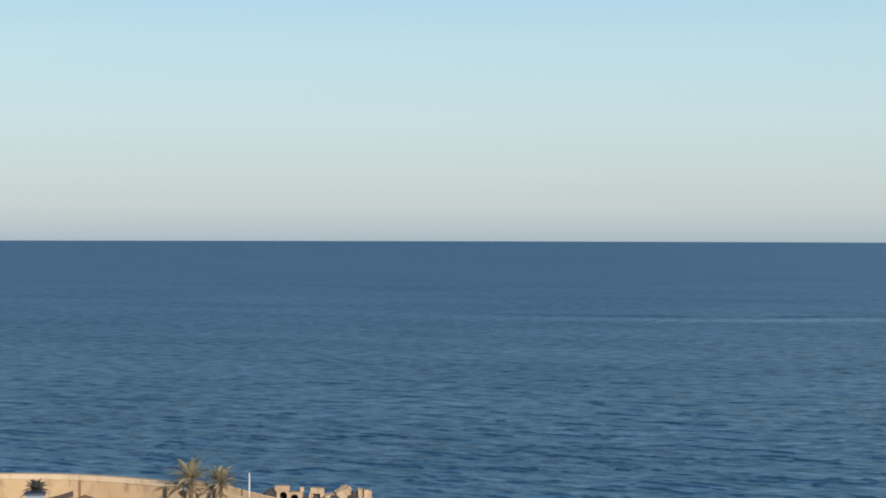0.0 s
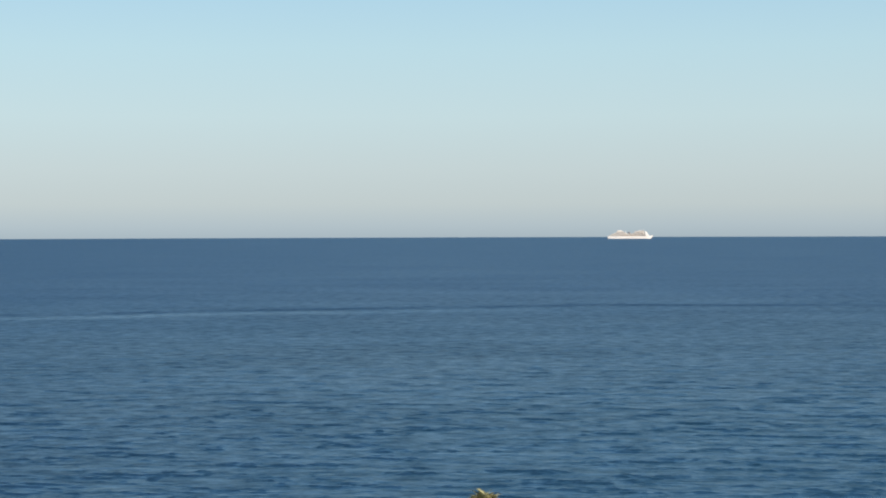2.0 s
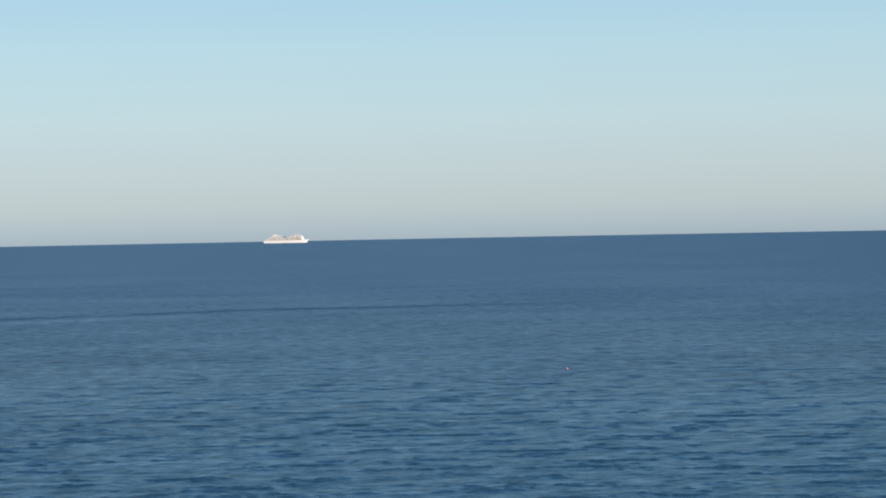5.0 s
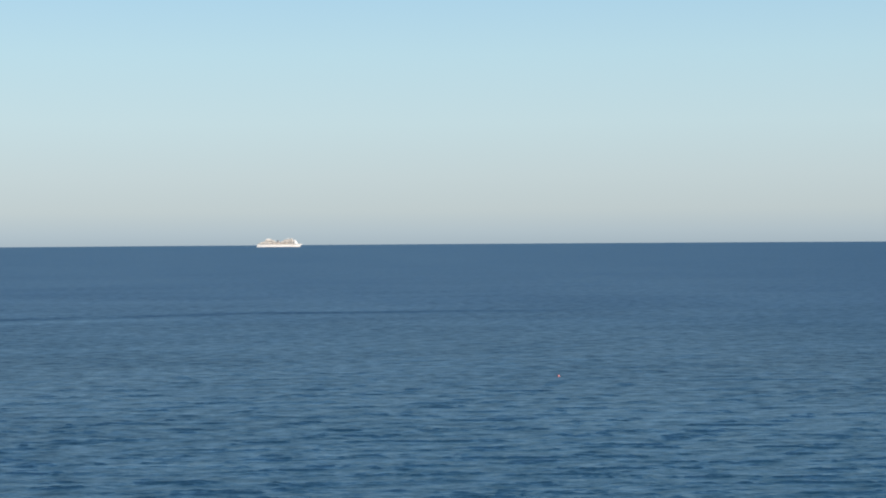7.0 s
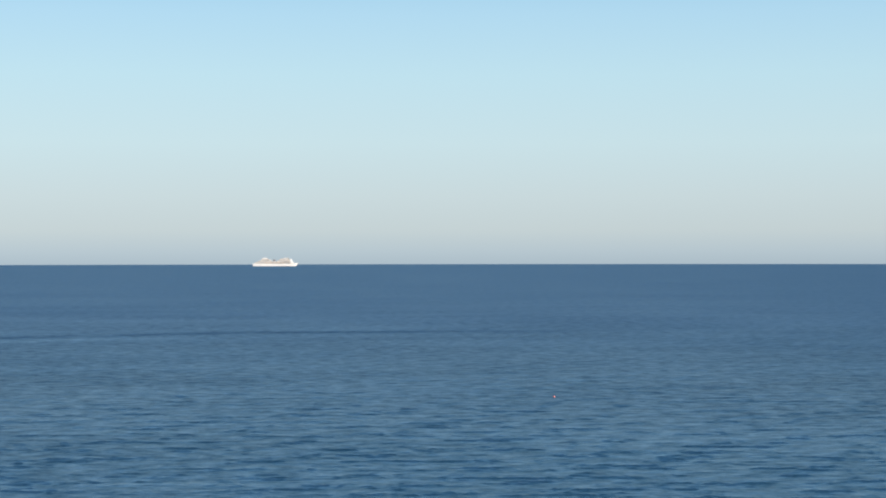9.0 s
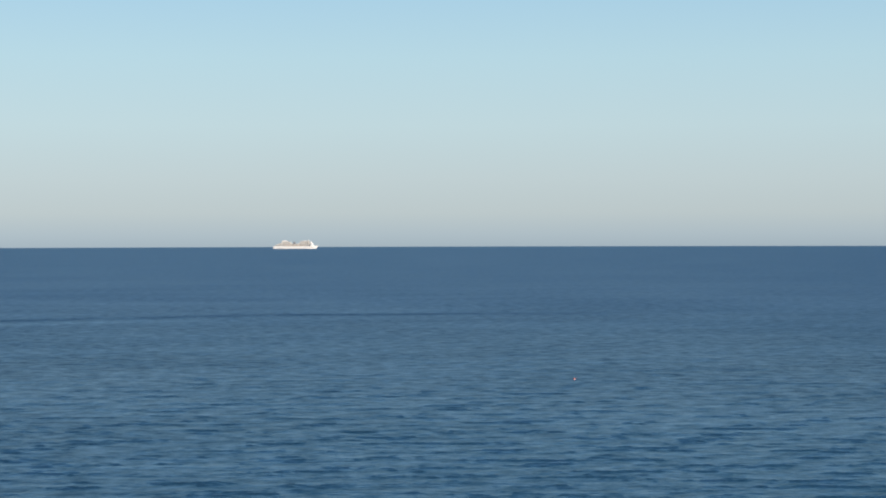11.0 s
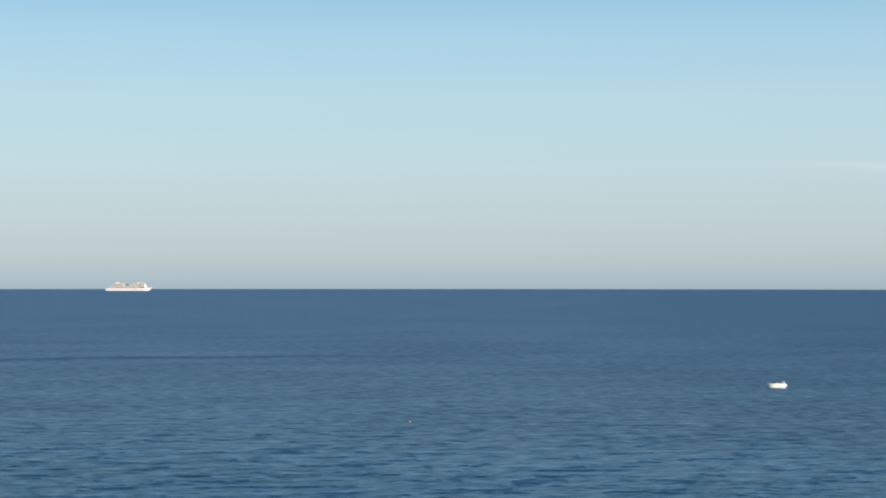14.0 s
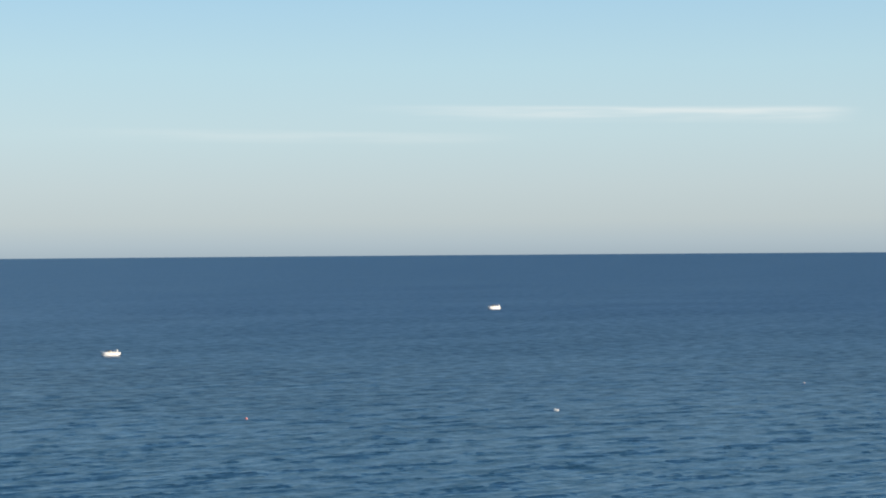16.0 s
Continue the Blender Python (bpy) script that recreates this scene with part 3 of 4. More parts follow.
palm(-3.3, 191.0, GROUND_Z - 0.2, 5.95, 1.45, 22, 17, "low palm with dry tan drooping fronds at the shore edge", leaf=LEAF_DRY, dry=3, dense=True)


# ---------------------------------------------------------------- promenade things
def build_flagpole():
    p = thing("white_pole", pose(-107.47, 191.97, GROUND_Z), "slim white painted metal pole beside the ramp", "pole")
    part("base_plate", box(bmesh.new(), -0.2, 0.2, -0.2, 0.2, 0.0, 0.05, 0.01), WHITE_METAL, p)
    part("shaft", tube(bmesh.new(), (0, 0, 0.04), (0, 0, 4.25), 0.085, 0.07, 12), WHITE_METAL, p, smooth=True)
    bm = bmesh.new()
    bmesh.ops.create_uvsphere(bm, u_segments=12, v_segments=8, radius=0.09, matrix=Matrix.Translation((0, 0, 4.28)))
    part("finial", bm, WHITE_METAL, p, smooth=True)


def build_lamp_post():
    p = thing("street_lamp", pose(-111.9, 185.2, GROUND_Z), "short dark metal street lamp with a box lantern", "street lamp")
    part("post", tube(bmesh.new(), (0, 0, 0), (0, 0, 2.9), 0.07, 0.05, 10), DARK_METAL, p, smooth=True)
    part("lantern", loft(bmesh.new(), [[(sx * w, sy * w, z) for sx, sy in ((-1, -1), (1, -1), (1, 1), (-1, 1))]
                                       for z, w in ((2.85, 0.10), (2.95, 0.16), (3.25, 0.26), (3.30, 0.26))]), GREY_PANEL, p)
    part("cap", loft(bmesh.new(), [[(sx * w, sy * w, z) for sx, sy in ((-1, -1), (1, -1), (1, 1), (-1, 1))]
                                   for z, w in ((3.30, 0.31), (3.35, 0.31), (3.48, 0.08))]), DARK_METAL, p)


def build_kiosk():
    k = thing("kiosk", pose(-123.3, 172.2, GROUND_Z, 0, 0, 35.6), "small pale blue kiosk coloured as if in shade, with a dark blue flat roof", "kiosk")
    part("body", box(bmesh.new(), -0.98, 0.98, -0.9, 0.9, 0, 3.45, 0.04), SHADED_PANEL, k)
    part("roof", box(bmesh.new(), -1.12, 1.12, -1.05, 1.05, 3.453, 3.66, 0.04), NAVY, k, "dark blue flat roof")
    part("counter", box(bmesh.new(), -0.8, 0.8, -1.12, -0.905, 1.0, 1.08, 0.02), WHITE_METAL, k)
    part("hatch", box(bmesh.new(), -0.75, 0.75, -0.93, -0.905, 1.15, 2.3, 0.01), GREY_PANEL, k)


# canvas awning and hanging front added in place of a brown shadow on the wall
def build_awning():
    a = thing("awning", pose(-122.2, 174.3, GROUND_Z - 0.3, 0, 0, 34.7), "sloping brown canvas awning on posts, in place of a brown shadow on the wall", "awning")
    bm = bmesh.new()
    rings = []
    for i in range(9):
        s = i / 8
        x = -1.6 + 3.6 * s
        z = 2.62 + 0.86 * s - 0.10 * math.sin(math.pi * s)
        rings.append([(x, -1.2, z), (x, 1.2, z + 0.25), (x, 1.2, z + 0.29), (x, -1.2, z + 0.04)])
    part("canopy", loft(bm, rings), CANVAS, a)
    part("end_flap", box(bmesh.new(), 2.003, 2.03, -1.2, 1.2, 2.5, 3.5), CANVAS, a)
    bm = bmesh.new()
    rings = []
    for i in range(9):
        s = i / 8
        x, z = -1.6 + 3.6 * s, 2.62 + 0.86 * s - 0.10 * math.sin(math.pi * s)
        y = -1.215 + 0.02 * math.sin(s * 40)
        rings.append([(x, y, 0.4), (x, y, z + 0.03), (x, y - 0.02, z + 0.03), (x, y - 0.02, 0.4)])
    part("shadow_curtain", loft(bm, rings), CANVAS, a)
    for x, y, h in ((-1.5, -1.1, 2.6), (-1.5, 1.1, 2.86), (1.9, -1.1, 3.4), (1.9, 1.1, 3.66)):
        part("post", tube(bmesh.new(), (x, y, 0.3), (x, y, h), 0.035, 0.035, 8), DARK_METAL, a)


def build_parasol():
    p = thing("parasol", pose(-119.6, 176.4, GROUND_Z), "brown canvas parasol open on the promenade", "parasol")
    part("pole", tube(bmesh.new(), (0, 0, 0.1), (0, 0, 3.05), 0.03, 0.025, 8), DARK_METAL, p)
    part("foot", tube(bmesh.new(), (0, 0, 0), (0, 0, 0.1), 0.32, 0.28, 14), CONCRETE, p)
    rings = []
    for rad, z in ((1.25, 2.55), (0.85, 2.78), (0.4, 2.98), (0.04, 3.12)):
        rings.append([(rad * math.cos(i * math.pi / 8) * (1 if i % 2 else 0.96), rad * math.sin(i * math.pi / 8) * (1 if i % 2 else 0.96), z) for i in range(16)])
    part("canopy", loft(bmesh.new(), rings), CANVAS, p)


def build_sunshade():
    p = thing("parasol", pose(-20.3, 193.0, GROUND_Z - 0.22), "white beach parasol with a red crown near the palms", "parasol")
    part("pole", tube(bmesh.new(), (0, 0, 0.1), (0, 0, 3.65), 0.035, 0.03, 8), WHITE_METAL, p)
    part("foot", tube(bmesh.new(), (0, 0, 0), (0, 0, 0.1), 0.35, 0.3, 14), CONCRETE, p)

    def cone(name, stops, mat, label):
        rings = [[(rad * math.cos(i * math.pi / 8), rad * math.sin(i * math.pi / 8), z - (0.03 if i % 2 else 0.0)) for i in range(16)] for rad, z in stops]
        part(name, loft(bmesh.new(), rings), mat, p, label)

    cone("canopy", ((1.8, 3.22), (1.3, 3.44), (0.75, 3.56)), FLOAT_WHITE, "white canvas canopy")
    cone("crown", ((0.75, 3.564), (0.4, 3.64), (0.05, 3.7)), RED, "red crown")


for f in (build_sunshade, build_flagpole, build_lamp_post, build_kiosk, build_awning, build_parasol):
    f()

# ---------------------------------------------------------------- breakwater blocks and rocks
BREAK = pose(-110.64, 215.23, 0, 0, 0, 27.21)      # x along the breakwater, y out to sea


def roughen(bm, amount, scale, seed):
    for v in bm.verts:
        n = noise.noise_vector(v.co * scale + Vector((seed * 7.3, seed * 3.1, seed)))
        v.co += n * amount


def boulder(x, y, z, sx, sy, sz, seed, mat, label, tilt=(0, 0, 0), blocky=True, kind="boulder"):
    bm = bmesh.new()
    if blocky:
        bmesh.ops.create_cube(bm, size=1)
        bmesh.ops.subdivide_edges(bm, edges=bm.edges[:], cuts=4, use_grid_fill=True)
        for v in bm.verts:       # round the corners a little
            q = v.co.copy()
            v.co = q * (1 - 0.16 * max(0, q.length - 0.62))
        roughen(bm, 0.09, 1.9, seed)
        roughen(bm, 0.03, 6.0, seed + 3)
    else:
        bmesh.ops.create_icosphere(bm, subdivisions=3, radius=0.56)
        roughen(bm, 0.22, 1.7, seed)
        roughen(bm, 0.06, 5.0, seed + 2)
    for v in bm.verts:
        v.co = Vector((v.co.x * sx, v.co.y * sy, v.co.z * sz))
    ob = part(kind, bm, mat)
    ob.matrix_world = BREAK @ pose(x, y, z, *tilt)
    return tagged(ob, label, "rock", "breakwater rocks")


def arch_wall():
    """A broken concrete block wall with two arched openings."""
    a = thing("arched_ruin", BREAK, "broken cream concrete wall with two arched openings on the breakwater", "ruin")
    bm = bmesh.new()

    def prism(pts):
        f = [bm.verts.new((x, -0.55, z)) for x, z in pts]
        g = [bm.verts.new((x, 0.55, z)) for x, z in pts]
        bm.faces.new(f)
        bm.faces.new(list(reversed(g)))
        for i in range(len(f)):
            j = (i + 1) % len(f)
            bm.faces.new((f[j], f[i], g[i], g[j]))

    def panel(x0, x1, z0, z1, ax0, ax1, spring):
        c, r = (ax0 + ax1) / 2, (ax1 - ax0) / 2
        arc = [(c - r * math.cos(math.pi * i / 10), spring + r * math.sin(math.pi * i / 10)) for i in range(11)]
        prism([(x0, z0), (ax0, z0), (ax0, z1), (x0, z1)])
        prism([(ax1, z0), (x1, z0), (x1, z1), (ax1, z1)])
        for p, q in zip(arc, arc[1:]):
            prism([p, q, (q[0], z1), (p[0], z1)])

    panel(-5.10, -3.55, 0.0, 2.20, -4.72, -3.78, 1.62)
    panel(-3.55, -1.75, 0.0, 2.02, -3.30, -2.35, 1.30)
    bmesh.ops.remove_doubles(bm, verts=bm.verts, dist=0.001)
    bmesh.ops.recalc_face_normals(bm, faces=bm.faces)
    part("arch_wall", bm, CONCRETE, a)
    b2 = box(bmesh.new(), -5.35, -3.42, -0.62, 0.62, 2.203, 2.88, 0.10)
    roughen(b2, 0.05, 2.0, 4)
    part("cap_block", b2, CONCRETE, a, "pale thick capping block")
    part("stub_post", box(bmesh.new(), -2.12, -1.62, -0.3, 0.2, 2.023, 2.62, 0.05), CONCRETE, a)
    # dark walls and roof slabs added behind the arches, for the shade inside them
    part("back_wall", box(bmesh.new(), -5.1, -1.75, 2.2, 2.4, -0.6, 1.797, 0.03), ROCK, a)
    for x in (-5.1, -2.0):
        part("side_wall", box(bmesh.new(), x, x + 0.25, 0.553, 2.197, -0.6, 1.797), ROCK, a)
    part("roof_slab", box(bmesh.new(), -5.1, -3.57, 0.553, 2.4, 2.11, 2.19), CONCRETE, a)
    part("roof_slab", box(bmesh.new(), -3.55, -1.75, 0.553, 2.4, 1.80, 1.86), CONCRETE, a)


def build_apron():
    bm = bmesh.new()
    rings = []
    for i in range(31):
        x = -9 + 18 * i / 30
        rings.append([(x, -16, -2.5), (x, -16, 0.35), (x, -6, 0.6), (x, -1, 0.45), (x, 1.6, 0.15), (x, 3.2, -0.8), (x, 3.4, -2.5)])
    loft(bm, rings)
    roughen(bm, 0.25, 0.8, 3)
    ob = part("rock_apron", bm, ROCK)
    ob.matrix_world = BREAK
    tagged(ob, "low dark rock apron under the breakwater blocks", "ground", kind="structure")


build_apron()
arch_wall()
PALE = "pale sunlit concrete block with worn edges on the breakwater"
DARK = "dark weathered boulder on the breakwater"
boulder(-6.0, 0.4, 1.15, 1.9, 1.8, 2.0, 1, ROCK, DARK, (0, 8, 10), blocky=False)
boulder(-7.4, -0.6, 0.9, 1.5, 1.6, 1.5, 2, ROCK, DARK, (0, 0, 40), blocky=False)
boulder(0.05, 0.0, 2.18, 1.85, 1.2, 0.72, 3, CONCRETE, PALE, (0, 3, 4), kind="concrete_block")
boulder(-0.70, 0.1, 1.1, 0.55, 1.1, 1.7, 4, CONCRETE, PALE, (0, 2, 0), kind="concrete_block")
boulder(0.75, 0.1, 1.0, 0.55, 1.1, 1.6, 5, CONCRETE, PALE, (0, -3, 0), kind="concrete_block")
boulder(0.0, 0.9, 1.0, 1.5, 0.8, 1.9, 15, ROCK, DARK, (0, 0, 12), blocky=False)
boulder(1.6, -0.2, 1.05, 1.5, 1.3, 1.35, 6, CONCRETE, "low rubble of pale concrete on the breakwater", (4, -8, 20), kind="concrete_block")
boulder(-1.45, -0.3, 0.85, 0.9, 1.2, 1.5, 16, ROCK, DARK, (0, 0, 60), blocky=False)
boulder(3.5, 0.0, 1.5, 1.8, 1.6, 2.0, 7, CONCRETE, "tilted pale concrete block with one corner pointing up", (6, -24, 12), kind="concrete_block")
boulder(3.85, 0.1, 2.15, 0.8, 1.0, 1.15, 17, CONCRETE, "small pointed concrete lump on top of a tilted block", (10, 38, 30), kind="concrete_block")
# low dark boulders in front, also filling in for shaded voids between the blocks
boulder(2.35, -0.9, 0.75, 1.5, 1.2, 1.5, 21, ROCK, DARK, (0, 12, 25), blocky=False)
boulder(0.95, -0.95, 0.65, 1.3, 1.1, 1.3, 22, ROCK, DARK, (8, 0, 70), blocky=False)
boulder(4.65, -0.9, 0.75, 1.2, 1.2, 1.6, 23, ROCK, DARK, (0, -10, 10), blocky=False)
boulder(-1.3, -1.0, 0.6, 1.1, 1.0, 1.3, 24, ROCK, DARK, (5, 0, 40), blocky=False)
boulder(4.9, 0.5, 1.0, 0.9, 1.3, 1.9, 18, ROCK, DARK, (0, 0, 30), blocky=False)
boulder(5.55, -0.1, 1.3, 0.55, 1.5, 2.3, 8, CONCRETE, "upright pale concrete slab standing on the breakwater", (0, -2, 6), kind="concrete_slab")
boulder(6.45, 0.0, 1.15, 1.05, 1.6, 2.15, 9, CONCRETE, "upright pale concrete slab standing on the breakwater", (0, 3, 8), kind="concrete_slab")
boulder(8.35, 0.2, 0.55, 0.9, 0.9, 1.1, 10, CONCRETE, "small rounded pale rock at the tip of the breakwater", (0, 10, 20), blocky=False)
boulder(7.5, 0.6, 0.3, 1.3, 1.2, 1.0, 11, ROCK, DARK, (0, 0, 70), blocky=False)


# ---------------------------------------------------------------- the cruise ship
def hull_bm(length, beam, low, sheer, stern=0.86, bow_rake=0.07, n=24, flare=0.35, free_bow=0.25):
    """A ship's hull along x, bow at +x; sheer: deck height."""
    rings = []
    for i in range(n + 1):
        s = i / n
        x = (s - 0.5) * length
        w = beam / 2 * (stern + (1 - stern) * min(1, s / 0.2)) if s < 0.2 else beam / 2 * (1 - max(0, (s - 0.66) / 0.34) ** 2.2) + 0.02
        top = sheer * (1 + free_bow * max(0, (s - 0.72) / 0.28) ** 2)
        wl = w * (1 - flare * max(0, (s - 0.6) / 0.4))
        rk = bow_rake * length * max(0, (s - 0.8) / 0.2) ** 2
        rings.append([(x - rk * 0.9, -wl * 0.85, low), (x - rk * 0.5, -wl, 0.15 * top), (x, -w, top), (x, w, top), (x - rk * 0.5, wl, 0.15 * top), (x - rk * 0.9, wl * 0.85, low)])
    return loft(bmesh.new(), rings)


def tier(x0, x1, half, z0, z1, rake0, rake1, bow_in=0.3):
    """A deckhouse with raked ends, narrower towards the bow."""
    rings = []
    for s in (0, 0.15, 0.5, 0.85, 1.0):
        w = half * (1 - (bow_in if s == 1.0 else 0.08 if s == 0.85 else 0))
        a, b = x0 + (x1 - x0) * s, (x0 + rake0) + ((x1 - rake1) - (x0 + rake0)) * s
        rings.append([(a, -w, z0), (b, -w, z1), (b, w, z1), (a, w, z0)])
    return loft(bmesh.new(), rings)


def build_ship():
    s = thing("cruise_ship", pose(186.2, 4408.0, -0.6, 0, 0, -4), "white cruise ship with raised cream upper decks sailing on the horizon", "cruise ship")
    part("hull", hull_bm(106, 15, -2.0, 6.4, bow_rake=0.10, free_bow=0.30), SHIP_WHITE, s, "white hull with raked bow")
    part("main_deck", box(bmesh.new(), -50, 38, -7.4, 7.4, 6.603, 6.9, 0.05), SHIP_CREAM, s)
    levels = ((-49.5, 42.0, 7.2, 6.9, 9.4, 2.0, 5.0, 22), (-45.5, 38.5, 7.0, 9.4, 11.6, 3.0, 4.5, 20),
              (-41.0, -6.0, 6.8, 11.6, 13.8, 4.0, 3.5, 10), (1.0, 35.5, 6.8, 11.6, 13.8, 4.5, 3.0, 10),
              (-36.0, -10.5, 6.5, 13.8, 15.9, 4.0, 3.0, 7), (7.0, 34.0, 6.5, 13.8, 15.9, 4.5, 2.5, 8))
    for x0, x1, h, z0, z1, r0, r1, n in levels:
        d = part("deckhouse", tier(x0, x1, h, z0, z1 - 0.25, r0, r1), SHIP_CREAM, s, "cream deckhouse")
        part("deck_slab", box(bmesh.new(), x0 + r0 - 0.6, x1 - r1 + 0.8, -h - 0.35, h + 0.35, z1 - 0.247, z1), SHIP_WHITE, s)
        zc = (z0 + z1) / 2
        for side in (-1, 1):
            for i in range(n):
                a = x0 + r0 + 2 + (x1 - r1 - x0 - r0 - 5) * i / n
                w = (x1 - r1 - x0 - r0 - 5) / n * 0.55
                y = side * h
                part("window", box(bmesh.new(), a, a + w, min(y, y + side * 0.05), max(y, y + side * 0.05), zc - 0.45, zc + 0.35), SHIP_GLASS, d)
    # forward block with the bridge, aft block with the lounge, and the funnel in the gap between them
    part("forward_block", tier(8.0, 33.0, 6.2, 15.903, 18.2, 4.0, 3.5), SHIP_CREAM, s)
    br = part("bridge", tier(17.0, 34.0, 7.6, 18.203, 19.8, 2.5, 3.0), SHIP_WHITE, s, "white bridge with dark windows")
    part("bridge_window", box(bmesh.new(), 24.0, 31.5, -7.68, -7.55, 18.6, 19.3), SHIP_GLASS, br)
    part("bridge_front", tier(34.2, 42.5, 7.0, 6.9, 17.4, 0.0, 6.0, 0.15), SHIP_WHITE, s, "bright white sloping front")
    part("aft_block", tier(-34.0, -15.0, 6.2, 15.903, 17.9, 3.0, 3.0, 0.05), SHIP_CREAM, s)
    part("aft_dome", tier(-32.5, -18.5, 5.0, 17.903, 20.0, 3.5, 3.0, 0.05), SHIP_WHITE, s, "white rounded sun deck cover")
    f = part("funnel", loft(bmesh.new(), [[(cx + 3.2 * k * math.cos(t * math.pi / 6), 2.2 * k * math.sin(t * math.pi / 6), z) for t in range(12)]
                                         for cx, z, k in ((-3.0, 11.6, 1.0), (-3.5, 14.2, 0.92), (-4.0, 15.6, 0.85))]), SHIP_GREY, s, "dark grey funnel")
    part("funnel_cap", tube(bmesh.new(), (-4.0, 0, 15.6), (-4.1, 0, 16.0), 2.2, 2.0, 12), SHIP_GREY, f)
    part("mast", tube(bmesh.new(), (29.5, 0, 19.8), (28.9, 0, 21.8), 0.5, 0.2, 8), SHIP_WHITE, s)
    part("mast_arm", box(bmesh.new(), 28.6, 29.6, -2.2, 2.2, 20.9, 21.2), SHIP_WHITE, s)
    bm = bmesh.new()
    bmesh.ops.create_uvsphere(bm, u_segments=12, v_segments=8, radius=1.1, matrix=Matrix.Translation((-12.0, 0, 16.9)))
    part("radar_dome", bm, SHIP_WHITE, s, smooth=True)
    for side in (-1, 1):
        for i in range(5):
            x = -22 + i * 9.5
            lb = part("lifeboat", hull_bm(7.0, 2.2, -0.6, 1.2, n=10), LIFEBOAT, s, "beige lifeboat")
            lb.matrix_basis = pose(x, side * 8.2, 8.2)
            part("davit", box(bmesh.new(), -2.4, -2.1, -side * 1.0 - 0.12, -side * 1.0 + 0.12, -0.8, 1.8), SHIP_WHITE, lb)
            part("cover", tube(bmesh.new(), (-2.6, 0, 1.203), (2.6, 0, 1.203), 0.75, 0.75, 8), SHIP_WHITE, lb)
    for x in range(-48, 52, 4):
        part("rail_post", tube(bmesh.new(), (x, -7.3 if x < 40 else -4.0, 6.5), (x, -7.3 if x < 40 else -4.0, 7.9 if x < 40 else 8.8), 0.08, 0.08, 5), SHIP_WHITE, s)


build_ship()


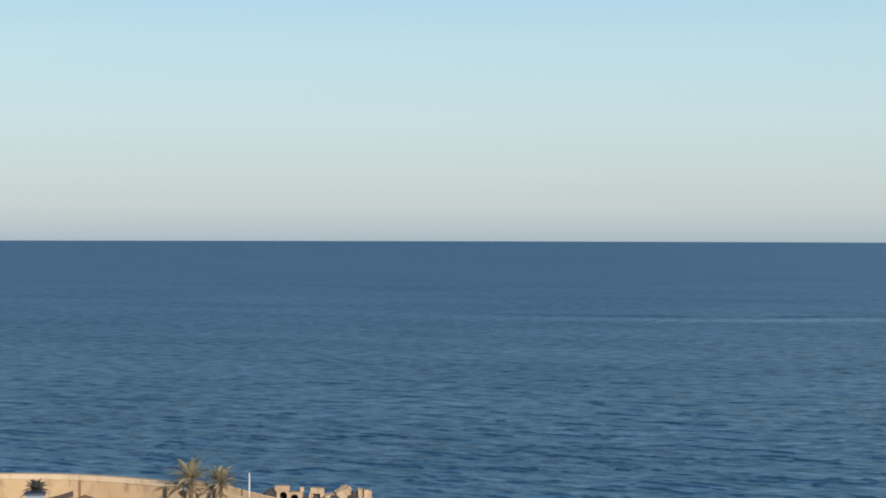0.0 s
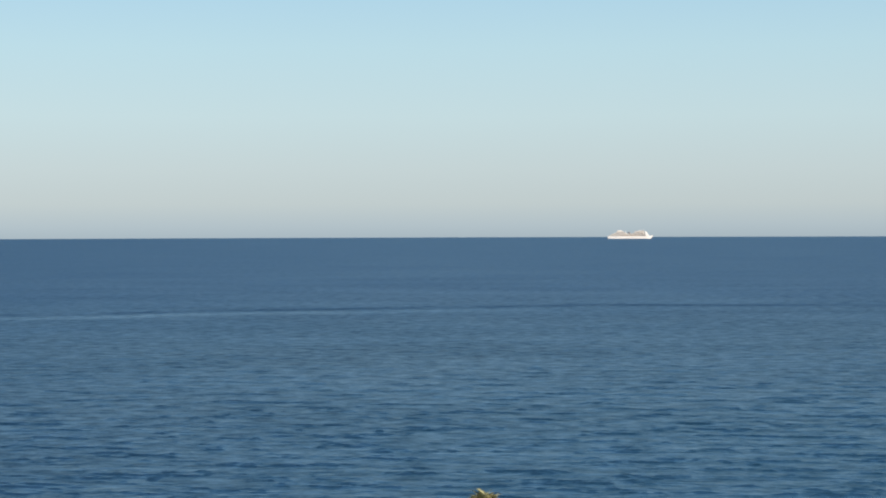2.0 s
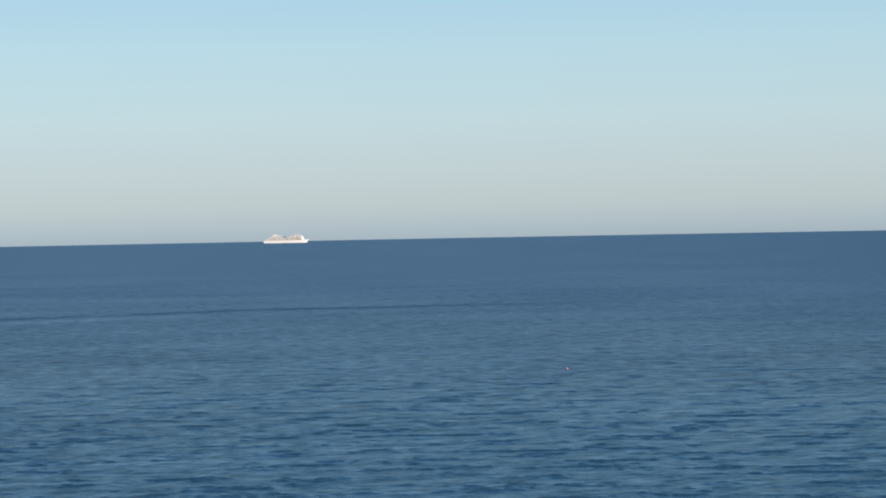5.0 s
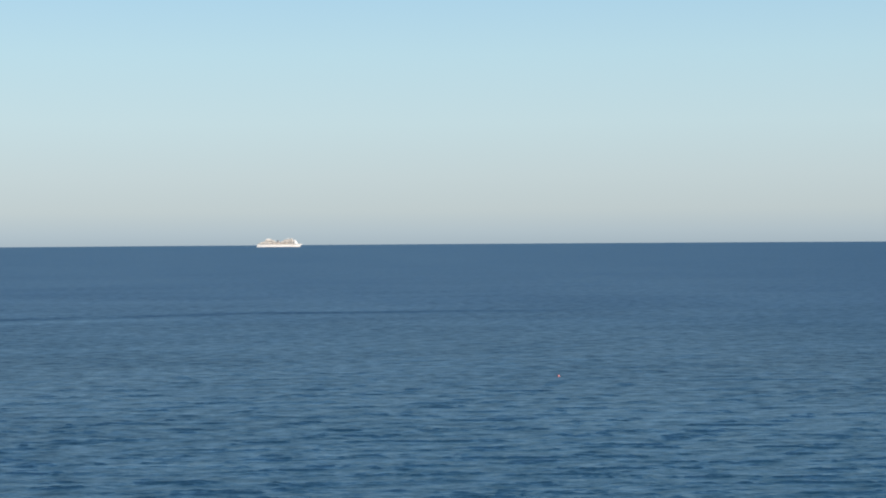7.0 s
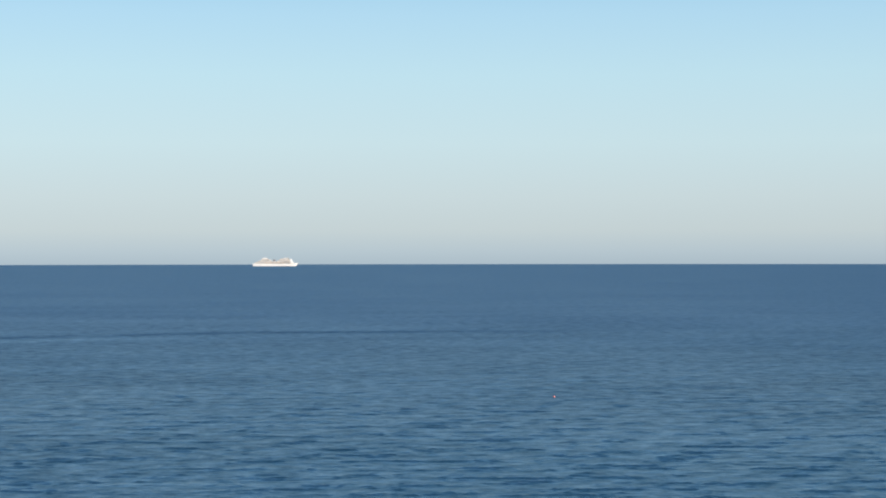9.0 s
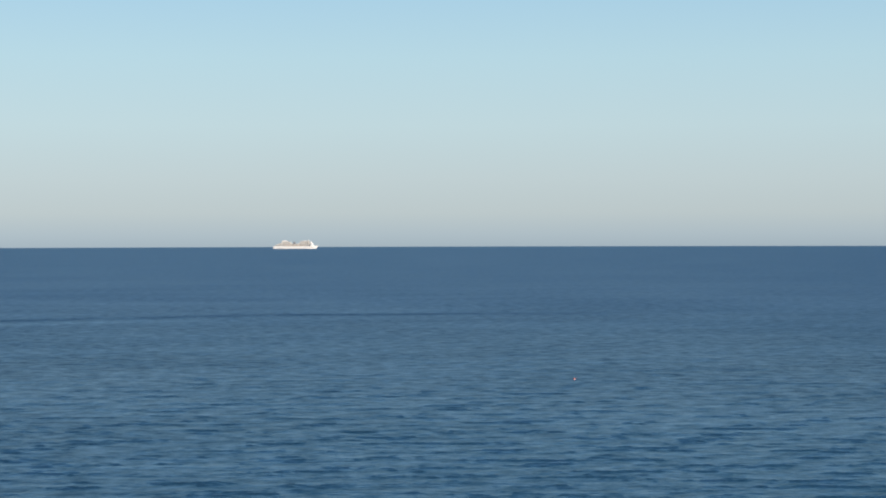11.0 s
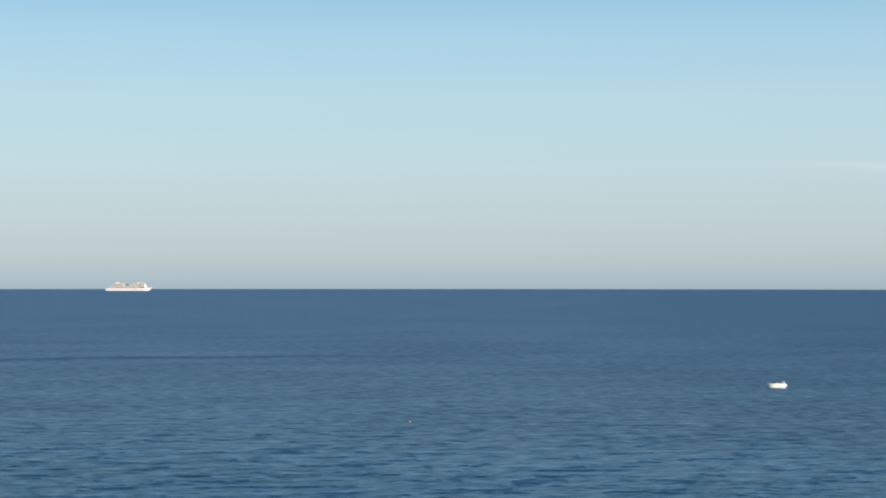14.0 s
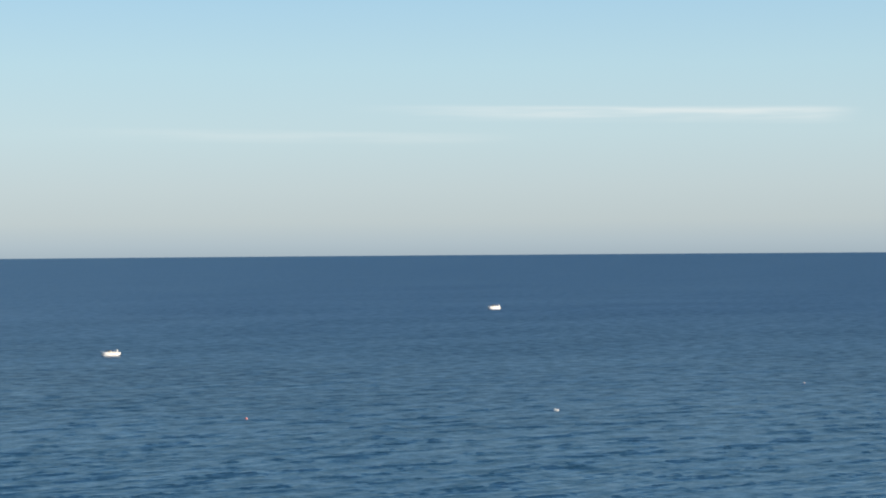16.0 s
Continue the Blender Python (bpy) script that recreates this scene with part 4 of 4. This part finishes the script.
# ---------------------------------------------------------------- small boats, buoys and floats
def motor_boat(m, length, label, canopy_mat, cover):
    """A low open boat, bow at +x: foredeck, side decks, windscreen, bimini on posts, seats and an outboard on the transom."""
    b = thing("motor_boat", m, label, "boat", "motor boats")
    k = length / 7.0
    part("hull", hull_bm(6.2 * k, 2.5 * k, -0.35, 1.0 * k, stern=0.92, bow_rake=0.18, n=18, free_bow=0.22), GELCOAT, b, "cream white hull")
    part("deck", tier(0.2 * k, 2.5 * k, 0.95 * k, 1.003 * k, 1.16 * k, 0.1, 0.5 * k, 0.6), GELCOAT, b)
    part("rub_rail", box(bmesh.new(), -3.05 * k, 1.0 * k, -1.29 * k, -1.262 * k, 0.66 * k, 0.74 * k), DARK_METAL, b)
    part("cockpit_sole", box(bmesh.new(), -2.8 * k, 0.1 * k, -1.0 * k, 1.0 * k, 1.003 * k, 1.02 * k), DECK, b)
    c = part("console", tier(-0.9 * k, 0.35 * k, 0.62 * k, 1.023 * k, 1.42 * k, 0.1 * k, 0.35 * k), GELCOAT, b)
    part("windscreen", tier(-0.5 * k, 0.15 * k, 0.58 * k, 1.423 * k, 1.68 * k, 0.05, 0.3 * k), SHIP_GLASS, c)
    for x in (-2.3, -1.6):
        part("seat", box(bmesh.new(), x * k, (x + 0.55) * k, -0.85 * k, 0.85 * k, 1.023 * k, 1.28 * k, 0.05), GELCOAT, b)
    part("canopy", box(bmesh.new(), -1.1 * k, 1.0 * k, -0.95 * k, 0.95 * k, cover * k, (cover + 0.14) * k, 0.05), canopy_mat, b, "dark folded sun canopy")
    for x in (-0.95, 0.85):
        for y in (-0.85, 0.85):
            part("canopy_post", tube(bmesh.new(), (x * k, y * k, 0.95 * k), (x * k, y * k, cover * k), 0.03, 0.03, 6), WHITE_METAL, b)
    part("stern_arch", sweep(bmesh.new(), ((-2.6 * k, -1.0 * k), (-2.6 * k, 1.0 * k)), 0.18 * k, 1.023 * k, 1.95 * k, 0.05), GELCOAT, b, "raised white stern arch")
    part("swim_step", box(bmesh.new(), -3.75 * k, -3.08 * k, -0.8 * k, 0.8 * k, 0.22 * k, 0.36 * k, 0.04), GELCOAT, b)
    o = part("outboard_engine", box(bmesh.new(), -3.95 * k, -3.4 * k, -0.25 * k, 0.25 * k, 0.363 * k, 1.05 * k, 0.08), GELCOAT, b)
    part("propeller_leg", box(bmesh.new(), -3.9 * k, -3.78 * k, -0.08, 0.08, -0.5, 0.36 * k), DARK_METAL, o)
    for y in (-1, 1):
        part("bow_rail", tube(bmesh.new(), (1.2 * k, y * 0.85 * k, 1.25 * k), (2.9 * k, y * 0.1, 1.4 * k), 0.03, 0.03, 6), WHITE_METAL, b)
    return b


motor_boat(pose(229.8, 571.6, 0.0, 0, 0, 182), 7.0, "cream white open motor boat with a dark canopy on the sea", DARK_METAL, 1.5)
motor_boat(pose(550.6, 832.0, 0.0, 0, 0, 185), 8.8, "white open motor boat with a dark canopy on open sea", DARK_METAL, 1.6)


def buoy(x, y, r, mat, label, mark=True):
    b = thing("buoy", pose(x, y, 0.0), label, "buoy", "buoys on the sea")
    prof = ((0.05, -0.9), (0.75, -0.7), (1.0, -0.2), (1.0, 0.25), (0.8, 0.7), (0.35, 0.95), (0.12, 1.05))
    rings = [[(r * p * math.cos(i * math.pi / 8), r * p * math.sin(i * math.pi / 8), r * z) for i in range(16)] for p, z in prof]
    part("float_body", loft(bmesh.new(), rings), mat, b, smooth=True)
    bm = bmesh.new()
    bmesh.ops.create_cone(bm, cap_ends=True, segments=16, radius1=r * 1.06, radius2=r * 1.06, depth=r * 0.22)
    part("band", bm, FLOAT_WHITE if mat is RED else RED, b)
    if mark:
        part("top_ring", tube(bmesh.new(), (0, 0, r), (0, 0, r * 1.6), r * 0.10, r * 0.10, 8), DARK_METAL, b)


buoy(87.2, 454.0, 0.33, RED, "faded red mooring buoy with a white band on the sea")
buoy(169.4, 347.6, 0.34, RED, "small red mooring buoy with a white band on the sea")
buoy(325.0, 350.6, 0.27, FLOAT_WHITE, "small white buoy with a red band on the sea", False)


def pedal_float(x, y):
    b = thing("raft", pose(x, y, 0.05, 0, 0, -30), "small white moored float with two raised ends", "raft")
    for s in (-1, 1):
        part("pontoon", hull_bm(1.15, 0.34, -0.12, 0.22, n=8), FLOAT_WHITE, b, smooth=True).matrix_basis = pose(0, s * 0.28, 0)
    part("deck", box(bmesh.new(), -0.42, 0.36, -0.42, 0.42, 0.223, 0.30, 0.02), FLOAT_WHITE, b)
    part("seat", box(bmesh.new(), -0.38, -0.12, -0.3, 0.3, 0.303, 0.46, 0.05), FLOAT_WHITE, b)


pedal_float(231.2, 325.3)
